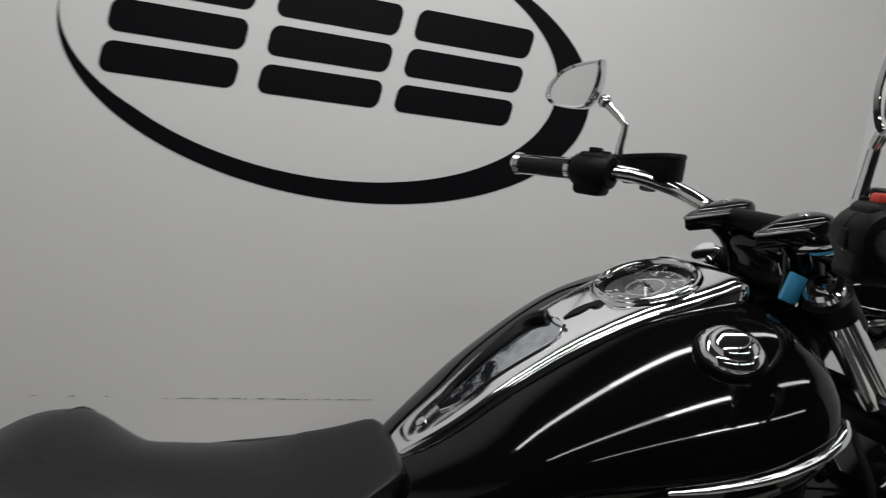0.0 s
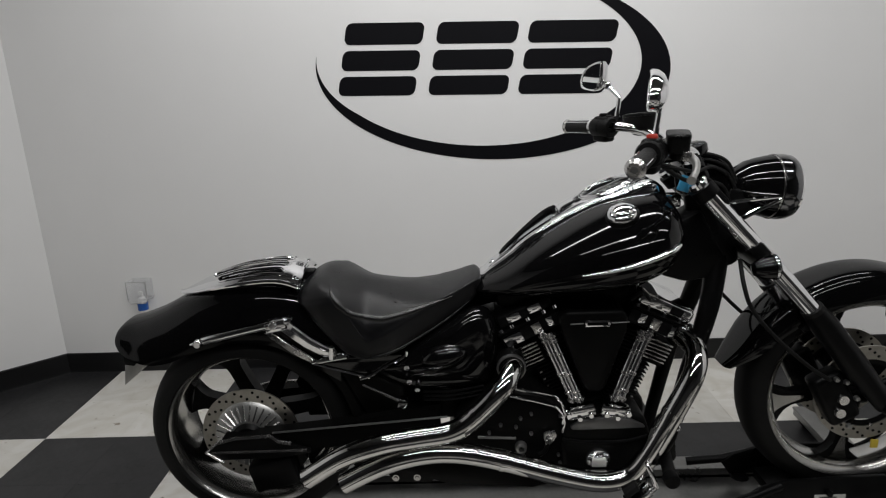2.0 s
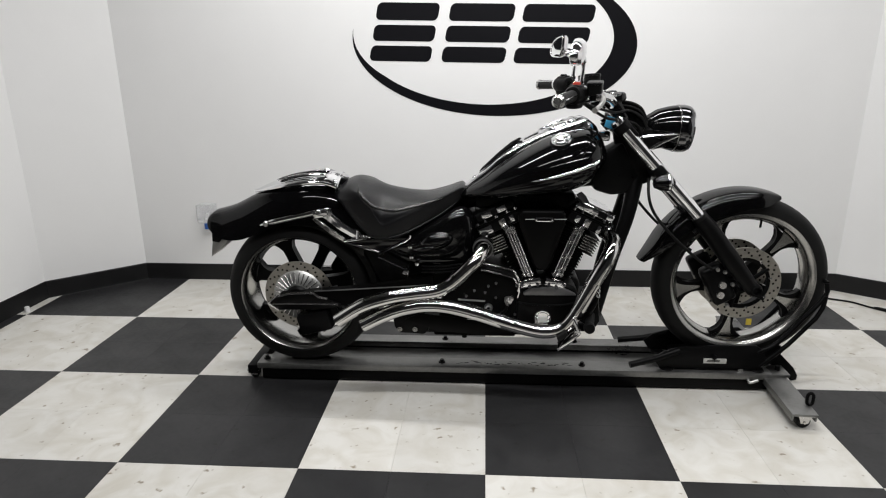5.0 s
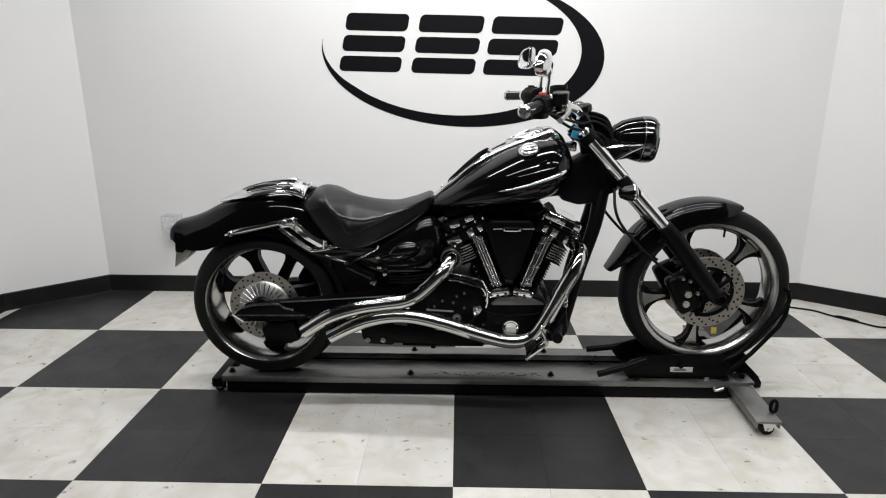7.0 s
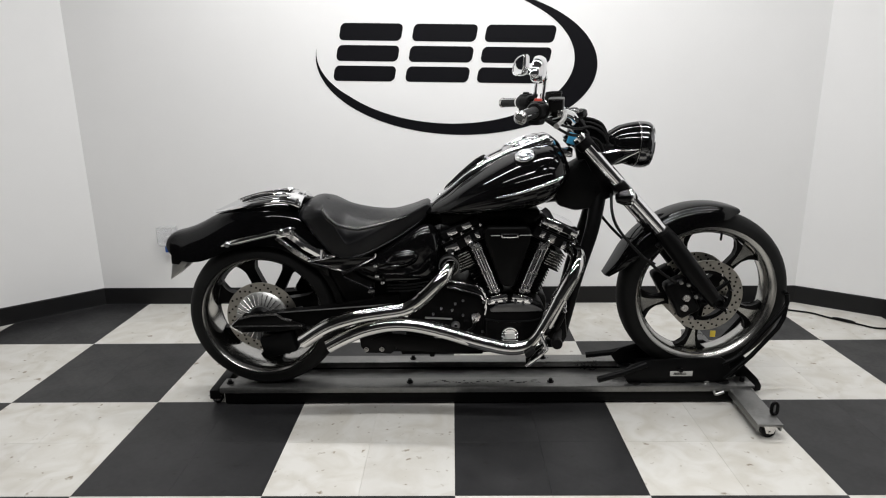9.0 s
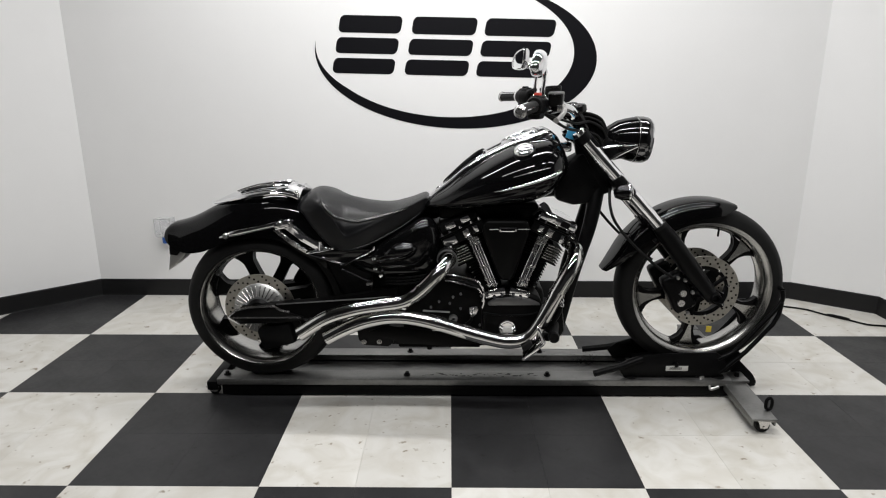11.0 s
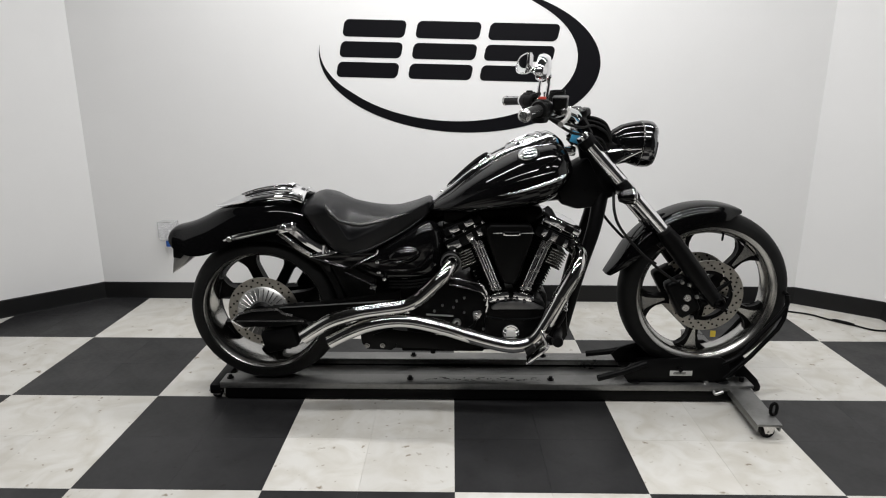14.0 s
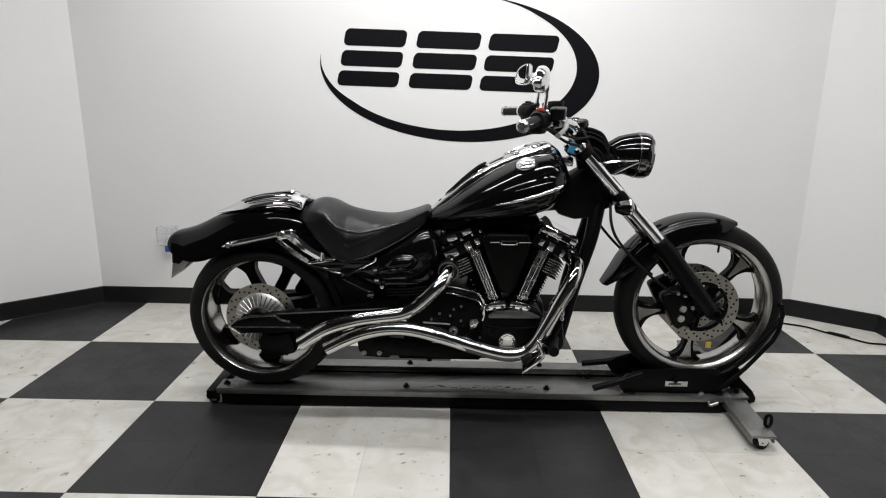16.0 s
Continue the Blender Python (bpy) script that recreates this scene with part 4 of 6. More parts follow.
# swing arm
for sy in (-1, 1):
    sa = part("swing_arm", skin([[Vector((x, YC + sy * yy - 0.02, z + h)), Vector((x, YC + sy * yy + 0.02, z + h)), Vector((x, YC + sy * yy + 0.02, z - h)), Vector((x, YC + sy * yy - 0.02, z - h))]
                                 for x, z, h, yy in ((-0.19, 0.392, 0.024, 0.130), (-0.06, 0.398, 0.032, 0.128), (0.10, 0.410, 0.032, 0.12), (0.26, 0.432, 0.034, 0.11), (0.40, 0.450, 0.04, 0.10))]), M_PIT, bike, "satin black swing arm", smooth=0)
    y0, y1 = sorted((YC + sy * 0.150, YC + sy * 0.157))
    part("arm_cover", plate([(-0.230, 0.383), (-0.195, 0.416), (-0.10, 0.428), (-0.045, 0.425), (-0.03, 0.408), (0.05, 0.386), (0.05, 0.372), (-0.04, 0.360), (-0.19, 0.355)], y0, y1, 0.004), M_BLACK, sa)
    for pts, rr in (([(-0.195, 0.416), (-0.232, 0.383), (-0.19, 0.352)], 0.004), ([(-0.195, 0.412), (-0.15, 0.424), (-0.055, 0.429), (-0.035, 0.412), (0.0, 0.405)], 0.0042), ([(-0.215, 0.382), (0.04, 0.384)], 0.003)):
        part("arm_trim", tube([(x, YC + sy * 0.160, z) for x, z in pts], rr * 1.15, 8, smooth=False), M_ALU, sa)
    part("arm_rod", tube([(-0.05, YC + sy * 0.15, 0.432), (0.42, YC + sy * 0.14, 0.462)], 0.0028, 8), M_CASE, sa)
part("rear_caliper", box(-0.125, YC - 0.155, 0.258, 0.005, YC - 0.085, 0.345, 0.012, turn=Matrix.Rotation(radians(-14), 4, "Y")), M_BLACK, bike, "black rear brake caliper")
part("caliper_bracket", plate([(-0.10, 0.37), (0.0, 0.385), (0.03, 0.33), (-0.03, 0.245), (-0.11, 0.27)], YC - 0.115, YC - 0.095, 0.006), M_DARK, bike)

# ---- engine ----
engine = part("engine", box(0.60, YC - 0.10, 0.30, 0.96, YC + 0.10, 0.48, 0.03, 3), M_DARK, bike, "black V-twin engine with polished trim")
part("crankcase", plate([(0.725, 0.30), (0.745, 0.28), (0.92, 0.28), (0.945, 0.31), (0.950, 0.42), (0.93, 0.475), (0.88, 0.492), (0.82, 0.47), (0.765, 0.492), (0.725, 0.47), (0.715, 0.40)], YC - 0.185, YC + 0.17, 0.02, 3), M_DARK, engine)
part("gear_cover", plate([(0.42, 0.31), (0.44, 0.285), (0.74, 0.28), (0.74, 0.50), (0.66, 0.53), (0.58, 0.555), (0.52, 0.53), (0.44, 0.46)], YC - 0.165, YC + 0.15, 0.018, 3), M_DARK, engine)
part("cam_cover", plate([(0.738, 0.455), (0.765, 0.472), (0.83, 0.478), (0.89, 0.472), (0.925, 0.455), (0.932, 0.446), (0.742, 0.444)], YC - 0.194, YC - 0.180, 0.004), M_CASE, engine, "brushed cam cover")
part("sump", box(0.30, YC - 0.11, 0.250, 0.74, YC + 0.11, 0.30, 0.012), M_DARK, engine)
part("derby_cover", lathe([(0.0001, -0.202), (0.024, -0.202), (0.026, -0.199), (0.030, -0.199), (0.033, -0.194), (0.033, -0.18), (0.0001, -0.18)], (0.812, YC, 0.356), segs=40, loop=False), M_CHROME, engine, "small round chrome cover")
part("derby_badge", box(0.795, YC - 0.2065, 0.343, 0.830, YC - 0.2025, 0.366, 0.0015), M_LABEL, engine)
part("case_arc", tube([(0.72, YC - 0.186, 0.415), (0.78, YC - 0.19, 0.408), (0.88, YC - 0.19, 0.408), (0.94, YC - 0.186, 0.42)], 0.004, 8), M_BLACK, engine)

def cylinder(base, head, near):
    """Finned barrel from the crankcase to the head, with rocker cover and push rod tubes."""
    b, h = Vector(base), Vector(head)
    ax = (h - b).normalized()
    ang = math.atan2(ax.x, ax.z)
    L = (h - b).length
    T = Matrix.Translation(b) @ Matrix.Rotation(ang, 4, "Y")
    cyl = part("cylinder", turned(box(-0.046, -0.070, 0, 0.046, 0.075, L, 0.03, 3), T), M_PIT, engine, "black finned cylinder with bright fin edges")
    nf = 20
    for k in range(nf):
        z = 0.035 + (L - 0.05) * k / (nf - 1)
        g = 0.012 * math.sin(math.pi * min(1, k / nf + 0.3))
        u = 0.070 + g if k > 12 else 0.040
        part("fin", turned(box(-u, -0.088 - g, z - 0.0018, u, 0.088 + g, z + 0.0018, 0.0008, 1), T), M_PIT, cyl)
        if k in (3, 5, 7, 9, 11):
            part("fin_edge", turned(box(near * 0.030, -0.0915 - g, z - 0.0014, near * 0.036, -0.0875 - g, z + 0.0014), T), M_SATIN, cyl)
        if k > 13:
            a, b = (-0.072 - g, -0.008) if near < 0 else (0.008, 0.072 + g)
            part("fin_edge", turned(box(a, -0.092 - g, z - 0.0018, b, -0.0875 - g, z + 0.0018, 0.0008), T), M_ALU, cyl)
    return T, L


CYL = {}
for nm, base, head in (("rear", (0.770, YC, 0.44), (0.664, YC, 0.666)), ("front", (0.862, YC, 0.44), (0.966, YC, 0.666))):
    CYL[nm] = cylinder(base, head, -1 if nm == "rear" else 1)
    T, L = CYL[nm]
    s = -1 if nm == "rear" else 1
    rc = part("rocker_cover", turned(box(-0.086, -0.112, L + 0.008, 0.086, 0.105, L + 0.050, 0.008), T), M_BLACK, engine, "black rocker cover with chrome caps")
    part("rocker_seam", turned(box(-0.088, -0.115, L + 0.050, 0.088, 0.106, L + 0.056, 0.002), T), M_PIT, rc)
    part("rocker_top", turned(box(-0.078, -0.104, L + 0.056, 0.078, 0.095, L + 0.098, 0.014, 3), T), M_CHROME if nm == "front" else M_BLACK, rc, "chrome rocker top" if nm == "front" else "")
    for u0, u1, metal in ((-0.050, -0.012, M_CHROME), (0.010, 0.046, M_CHROME if nm == "rear" else M_BLACK)):
        part("rocker_rib", turned(box(u0, -0.1065, L + 0.068, u1, -0.100, L + 0.090, 0.003), T), metal, rc)
    part("rocker_cap", turned(box(s * 0.055 - 0.026, -0.119, L + 0.012, s * 0.055 + 0.026, -0.108, L + 0.044, 0.005), T), M_CHROME, rc)
    part("rocker_cap", turned(box(-s * 0.012 - 0.013, -0.118, L + 0.014, -s * 0.012 + 0.013, -0.108, L + 0.046, 0.004), T), M_ALU, rc)
    part("rocker_cap", turned(box(-s * 0.050 - 0.010, -0.117, L + 0.018, -s * 0.050 + 0.010, -0.108, L + 0.046, 0.004), T), M_CHROME, rc)
    for u in (-0.076, -0.045, 0.0, 0.045, 0.076):
        part("rocker_bolt", turned(lathe([(0.0001, 0.010), (0.005, 0.009), (0.0065, 0.0), (0.0001, 0.0)], (u, -0.106, L + 0.056), "z", 10, False), T), M_CHROME, rc)
    # push rod tubes: two chrome tubes side by side, with collars
    x0, x1 = ((0.682, 0.762) if nm == "rear" else (0.940, 0.858))
    for k, dx in enumerate((-0.0105, 0.0115)):
        top, low = Vector((x0 + dx, YC - 0.125 - 0.002 * k, 0.690)), Vector((x1 + dx * 0.8, YC - 0.165, 0.502))
        d = low - top
        pr = part("pushrod_tube", tube([top, top + d * 0.96], 0.0095, 12, smooth=False), M_CHROME, engine, "chrome push rod tube")
        for t, r in ((0.05, 0.0135), (0.12, 0.012), (0.30, 0.011), (0.58, 0.012), (0.82, 0.0115), (0.92, 0.0145)):
            part("collar", tube([top + d * (t - 0.022), top + d * (t - 0.010), top + d * (t + 0.010), top + d * (t + 0.022)], [r * 0.8, r, r, r * 0.8], 14, smooth=False), M_ALU, pr)
    lb = part("lifter_block", turned(box(-0.038, -0.018, -0.016, 0.038, 0.018, 0.014, 0.006), Matrix.Translation((x1 + (0.004 if s < 0 else -0.004), YC - 0.175, 0.492)) @ Matrix.Rotation(radians(12 * s), 4, "Y")), M_CHROME, engine, "chrome lifter block")
    for u in (-0.028, 0.0, 0.028):
        part("lifter_bolt", lathe([(0.0001, -0.2), (0.006, -0.2), (0.007, -0.192), (0.0001, -0.192)], (x1 + u, YC, 0.478 + 0.01 * abs(u) / 0.03), segs=10, loop=False), M_CHROME, lb)

# air box between the cylinders
air = part("air_box", plate([(0.715, 0.735), (0.72, 0.70), (0.775, 0.545), (0.79, 0.525), (0.828, 0.525), (0.84, 0.545), (0.885, 0.70), (0.89, 0.735), (0.875, 0.755), (0.73, 0.755)], YC - 0.150, YC + 0.12, 0.015, 3), M_DARK, engine, "satin black air box between the cylinders")
part("air_slot", box(0.778, YC - 0.155, 0.712, 0.842, YC - 0.149, 0.730, 0.003), M_CHROME, air)
part("air_slot_core", box(0.784, YC - 0.157, 0.717, 0.836, YC - 0.154, 0.725, 0.001), M_BLACK, air)
part("throttle_rod", tube([(0.742, YC - 0.152, 0.721), (0.775, YC - 0.152, 0.722)], 0.0018, 8), M_SATIN, air)
part("throttle_rod", tube([(0.845, YC - 0.152, 0.722), (0.89, YC - 0.15, 0.722)], 0.0018, 8), M_SATIN, air)
# black blocks added to fill the gaps where the bright wall would show
part("head_gap_block", box(0.67, YC - 0.06, 0.50, 0.935, YC + 0.06, 0.79, 0.01), M_PIT, engine)
part("tank_gap_block", box(0.56, YC - 0.075, 0.742, 0.93, YC + 0.075, 0.80, 0.012), M_DARK, engine)
part("spark_lead", tube([(0.90, YC - 0.12, 0.77), (0.93, YC - 0.12, 0.79), (0.955, YC - 0.10, 0.76)], 0.005, 8), M_RUBBER, engine)
part("head_bracket", plate([(0.925, 0.800), (0.94, 0.790), (0.955, 0.765), (0.965, 0.74), (0.98, 0.745), (0.975, 0.775), (0.96, 0.80), (0.945, 0.812)], YC - 0.10, YC - 0.085, 0.003), M_CHROME, engine)
# transmission lines and covers behind the pipes
for z0, dz in ((0.560, 0.0), (0.535, -0.004)):
    part("oil_line", tube([(0.585, YC - 0.172, z0), (0.62, YC - 0.178, z0 - 0.006), (0.67, YC - 0.178, z0 - 0.016 + dz), (0.705, YC - 0.178, z0 - 0.03 + dz), (0.725, YC - 0.178, z0 - 0.07), (0.72, YC - 0.178, z0 - 0.105)], 0.0038, 10), M_CHROME, engine, "bent metal oil line")
part("gear_boss", lathe([(0.008, -0.182), (0.014, -0.180), (0.016, -0.170), (0.016, -0.15), (0.008, -0.15)], (0.613, YC, 0.384), segs=20), M_SATIN, engine)
arm = part("shift_arm", plate([(0.672, 0.432), (0.700, 0.438), (0.708, 0.424), (0.694, 0.412), (0.690, 0.398), (0.676, 0.396), (0.672, 0.41)], YC - 0.186, YC - 0.174, 0.004), M_ALU, engine, "polished shift arm")
part("arm_pivot", lathe([(0.0001, -0.192), (0.007, -0.191), (0.009, -0.186), (0.009, -0.17), (0.0001, -0.17)], (0.684, YC, 0.420), segs=16, loop=False), M_CHROME, arm)
part("arm_link", tube([(0.682, YC - 0.180, 0.400), (0.676, YC - 0.182, 0.380), (0.660, YC - 0.180, 0.366)], 0.006, 10), M_DARK, arm)
for x, z in ((0.612, 0.470), (0.640, 0.482), (0.600, 0.445), (0.640, 0.425), (0.715, 0.475), (0.712, 0.36), (0.716, 0.335), (0.655, 0.335), (0.560, 0.452), (0.53, 0.43), (0.735, 0.40)):
    part("case_bolt", lathe([(0.0001, -0.174), (0.004, -0.173), (0.005, -0.164), (0.0001, -0.16)], (x, YC - 0.004, z), segs=10, loop=False), M_CASE, engine)
# clutter under the engine: lugs, drain plugs and brackets
for x, z, w, h, m in ((0.430, 0.305, 0.010, 0.012, M_ALU), (0.475, 0.300, 0.012, 0.006, M_SATIN), (0.540, 0.302, 0.016, 0.008, M_SATIN), (0.598, 0.305, 0.012, 0.014, M_RIM), (0.670, 0.283, 0.030, 0.010, M_ALU), (0.690, 0.300, 0.008, 0.012, M_CHROME)):
    part("under_lug", box(x - w / 2, YC - 0.135, z - h / 2, x + w / 2, YC - 0.10, z + h / 2, 0.002), m, engine)
# black boxes added to keep the white floor from showing under the engine
part("under_gap_block", box(0.40, YC - 0.10, 0.236, 0.72, YC + 0.10, 0.262, 0.008), M_PIT, engine)
part("under_gap_block", box(0.70, YC - 0.12, 0.252, 0.80, YC + 0.10, 0.285, 0.008), M_PIT, engine)
part("drain_plug", lathe([(0.0001, -0.022), (0.010, -0.022), (0.012, 0.0), (0.0001, 0.002)], (0.52, YC - 0.06, 0.236), "z", 12, False), M_DARK, engine)
part("case_rib", tube([(0.50, YC - 0.167, 0.415), (0.60, YC - 0.169, 0.410)], 0.0035, 8), M_SATIN, engine)
part("sprocket_cover", lathe([(0.0001, -0.172), (0.028, -0.170), (0.036, -0.162), (0.036, -0.12), (0.0001, -0.12)], (0.590, YC, 0.612), segs=32, loop=False), M_DARK, engine, "dark round cover")
part("sprocket_ring", lathe([(0.033, -0.172), (0.0365, -0.172), (0.038, -0.164), (0.033, -0.164)], (0.590, YC, 0.612), segs=32), M_CASE, engine)
for k in range(9):
    part("case_bolt", lathe([(0.0001, -0.174), (0.0045, -0.173), (0.0055, -0.164), (0.0001, -0.16)], (0.47 + 0.03 * k, YC, 0.30 + 0.005 * (k % 3)), segs=10, loop=False), M_DARK, engine)

# ---- exhaust ----
for nm, pts in (
    ("lower", [(1.035, YC - 0.10, 0.668), (1.052, YC - 0.17, 0.650), (1.035, YC - 0.215, 0.605), (0.985, YC - 0.235, 0.515), (0.935, YC - 0.24, 0.415), (0.895, YC - 0.24, 0.352), (0.851, YC - 0.24, 0.328), (0.789, YC - 0.24, 0.326),
               (0.686, YC - 0.24, 0.352), (0.563, YC - 0.24, 0.391), (0.461, YC - 0.24, 0.415), (0.379, YC - 0.24, 0.418), (0.295, YC - 0.24, 0.402), (0.22, YC - 0.24, 0.372), (0.150, YC - 0.24, 0.335)]),
    ("upper", [(0.600, YC - 0.13, 0.622), (0.590, YC - 0.18, 0.610), (0.562, YC - 0.218, 0.580), (0.50, YC - 0.235, 0.522), (0.462, YC - 0.24, 0.492), (0.42, YC - 0.24, 0.474), (0.34, YC - 0.24, 0.462), (0.257, YC - 0.24, 0.447), (0.152, YC - 0.24, 0.412), (0.055, YC - 0.24, 0.352)])):
    ex = part("exhaust_pipe", pipe_open([Vector(p) for p in pts], 0.0265, 0.003), M_PIPE, bike, "long curved chrome exhaust pipe", smooth=60)
    rings = [tube([Vector(pts[k]), Vector(pts[k]) + (Vector(pts[k + 1]) - Vector(pts[k])).normalized() * 0.012], 0.0282, 24, smooth=False) for k in ((3, 9) if nm == "lower" else (3,))]
    for b in rings:
        part("pipe_clamp", b, M_PIPE, ex)
    part("pipe_flange", tube([Vector(pts[0]), Vector(pts[0]) + Vector((0, -0.012, -0.003))], 0.027, 16, smooth=False), M_DARK, ex)
part("pipe_hanger", plate([(0.30, 0.345), (0.36, 0.37), (0.66, 0.335), (0.70, 0.30), (0.64, 0.285), (0.42, 0.30)], YC - 0.205, YC - 0.195, 0.004), M_DARK, bike)
part("hanger_lug", box(0.535, YC - 0.222, 0.355, 0.555, YC - 0.20, 0.378, 0.004), M_SATIN, bike)

# ---- foot controls ----
peg = part("foot_peg", tube([(0.995, YC - 0.15, 0.355), (0.965, YC - 0.30, 0.365)], 0.016, 14), M_RUBBER, bike, "rubber foot peg with chrome end")
part("peg_end", lathe([(0.0001, -0.30), (0.018, -0.298), (0.02, -0.29), (0.02, -0.275), (0.0001, -0.275)], (0.967, YC - 0.01, 0.365), segs=20, loop=False), M_BLACK, peg)
pedal = part("brake_pedal", tube([(0.985, YC - 0.19, 0.400), (0.930, YC - 0.255, 0.392), (0.914, YC - 0.270, 0.394), (0.920, YC - 0.280, 0.378), (0.932, YC - 0.285, 0.345), (0.926, YC - 0.285, 0.330), (0.862, YC - 0.285, 0.273)], [0.006, 0.006, 0.0055, 0.0065, 0.0075, 0.0075, 0.0055], 12), M_CHROME, bike, "bent chrome brake pedal")
part("pedal_plate", plate([(0.862, 0.284), (0.872, 0.277), (0.928, 0.326), (0.922, 0.338)], YC - 0.300, YC - 0.245, 0.003), M_CHROME, pedal)
part("pedal_pad", plate([(0.856, 0.316), (0.866, 0.300), (0.898, 0.328), (0.887, 0.342)], YC - 0.285, YC - 0.240, 0.005), M_RUBBER, pedal)
part("pedal_arm", plate([(0.892, 0.345), (0.905, 0.336), (0.940, 0.366), (0.955, 0.398), (0.932, 0.400)], YC - 0.250, YC - 0.236, 0.003), M_BLACK, pedal)
part("brake_cylinder", tube([(0.965, YC - 0.20, 0.365), (0.992, YC - 0.205, 0.415), (1.004, YC - 0.205, 0.445)], [0.012, 0.011, 0.008], 12), M_BLACK, bike)
for z in (0.452, 0.470, 0.486):
    part("rod_end", lathe([(0.0001, 0.009), (0.006, 0.0075), (0.009, 0.002), (0.009, -0.004), (0.005, -0.009), (0.0001, -0.009)], (1.007, YC - 0.205, z), "z", 14, False), M_CHROME, bike)
part("peg_mount", plate([(0.955, 0.33), (1.0, 0.30), (1.03, 0.33), (1.02, 0.43), (0.985, 0.45), (0.96, 0.40)], YC - 0.16, YC - 0.12, 0.008), M_BLACK, bike)
part("side_stand", tube([(0.80, YC + 0.17, 0.27), (0.62, YC + 0.21, 0.265)], 0.012, 10), M_BLACK, bike)

# ---- fork ----
def yf(s):
    return YC + s * 0.112


A, B, AXLE = (1.062, 1.052), (1.375, 0.716), (1.590, 0.448)
for s in (-1, 1):
    fk = part("fork_leg", tube([(A[0], yf(s), A[1]), (B[0] + 0.01, yf(s), B[1] - 0.012)], 0.0238, 20, smooth=False), M_CHROME, bike, "chrome fork tube with black lower leg")
    part("fork_slider", tube([(B[0] - 0.008, yf(s), B[1] + 0.010), (1.40, yf(s), 0.685), (1.50, yf(s), 0.56), (AXLE[0], yf(s), AXLE[1])], [0.027, 0.034, 0.034, 0.026], 20, smooth=False), M_BLACK, fk)
    part("dust_seal", tube([(B[0] - 0.012, yf(s), B[1] + 0.014), (B[0] - 0.004, yf(s), B[1] + 0.004)], 0.0285, 20, smooth=False), M_RUBBER, fk)
    part("fork_cover", tube([(1.058, yf(s), 1.056), (1.080, yf(s), 1.032)], 0.031, 20, smooth=False), M_BLACK, fk)
    part("fork_cap", tube([(1.045, yf(s), 1.070), (1.049, yf(s), 1.066), (1.065, yf(s), 1.049)], [0.020, 0.025, 0.025], 20, smooth=False), M_CHROME, fk)
    part("axle_lug", lathe([(0.0001, s * 0.13), (0.012, s * 0.13), (0.014, s * 0.145), (0.018, s * 0.145), (0.026, s * 0.125), (0.026, s * 0.09), (0.0001, s * 0.09)], (AXLE[0] + 0.002, YC, AXLE[1] + 0.004), segs=24, loop=False), M_BLACK, fk)
    part("brake_caliper", turned(box(-0.080, -0.030, -0.046, 0.075, 0.028, 0.040, 0.016, 3), Matrix.Translation((1.472, YC + s * 0.078, 0.462)) @ Matrix.Rotation(radians(62), 4, "Y")), M_BLACK, fk)
    for x, z in ((1.478, 0.466), (1.474, 0.427)):
        part("piston_cap", lathe([(0.0001, s * 0.118), (0.013, s * 0.118), (0.0145, s * 0.114), (0.0145, s * 0.10), (0.0001, s * 0.10)], (x, YC, z), segs=20, loop=False), M_ALU, fk)
    for x, z in ((1.455, 0.525), (1.482, 0.516), (1.515, 0.468), (1.505, 0.385)):
        part("caliper_bolt", lathe([(0.0001, s * 0.116), (0.006, s * 0.115), (0.008, s * 0.106), (0.0001, s * 0.098)], (x, YC, z), segs=10, loop=False), M_SATIN, fk)
    # front turn signal: a black bullet with a bright rim
    part("turn_signal", turned(lathe([(0.0001, -0.045), (0.016, -0.040), (0.027, -0.02), (0.031, 0.008), (0.031, 0.014), (0.0001, 0.016)], (0, 0, 0), "x", 24, False), Matrix.Translation((1.221, YC + s * 0.165, 0.860)) @ Matrix.Rotation(radians(-6), 4, "Y")), M_GLOSS, fk, "black bullet turn signal")
    part("signal_lens", turned(lathe([(0.0001, 0.024), (0.018, 0.021), (0.029, 0.014), (0.032, 0.010), (0.032, 0.004), (0.0001, 0.010)], (0, 0, 0), "x", 24, False), Matrix.Translation((1.221, YC + s * 0.165, 0.860)) @ Matrix.Rotation(radians(-6), 4, "Y")), M_CHROME, fk)
    part("brake_line", tube([(1.18, yf(s) - 0.02 * s, 0.86), (1.175, yf(s) + s * 0.03, 0.80), (1.20, yf(s) + s * 0.035, 0.74), (1.27, yf(s) + s * 0.035, 0.66), (1.36, yf(s) + s * 0.03, 0.58), (1.43, yf(s) + s * 0.01, 0.53)], 0.0055, 8), M_RUBBER, fk, "black brake hose")
part("upper_clamp", turned(box(-0.046, -0.132, -0.016, 0.046, 0.132, 0.016, 0.012), Matrix.Translation((1.090, YC, 1.040)) @ Matrix.Rotation(radians(47), 4, "Y")), M_BLACK, bike, "black upper fork clamp")
part("lower_clamp", turned(box(-0.048, -0.143, -0.022, 0.048, 0.143, 0.022, 0.014), Matrix.Translation((1.224, YC, 0.872)) @ Matrix.Rotation(radians(47), 4, "Y")), M_BLACK, bike, "black lower fork clamp")
part("headlight_stay", plate([(1.10, 1.03), (1.17, 1.04), (1.25, 1.02), (1.30, 1.00), (1.24, 0.965), (1.16, 0.95), (1.12, 0.97)], YC - 0.05, YC + 0.05, 0.01), M_BLACK, bike)
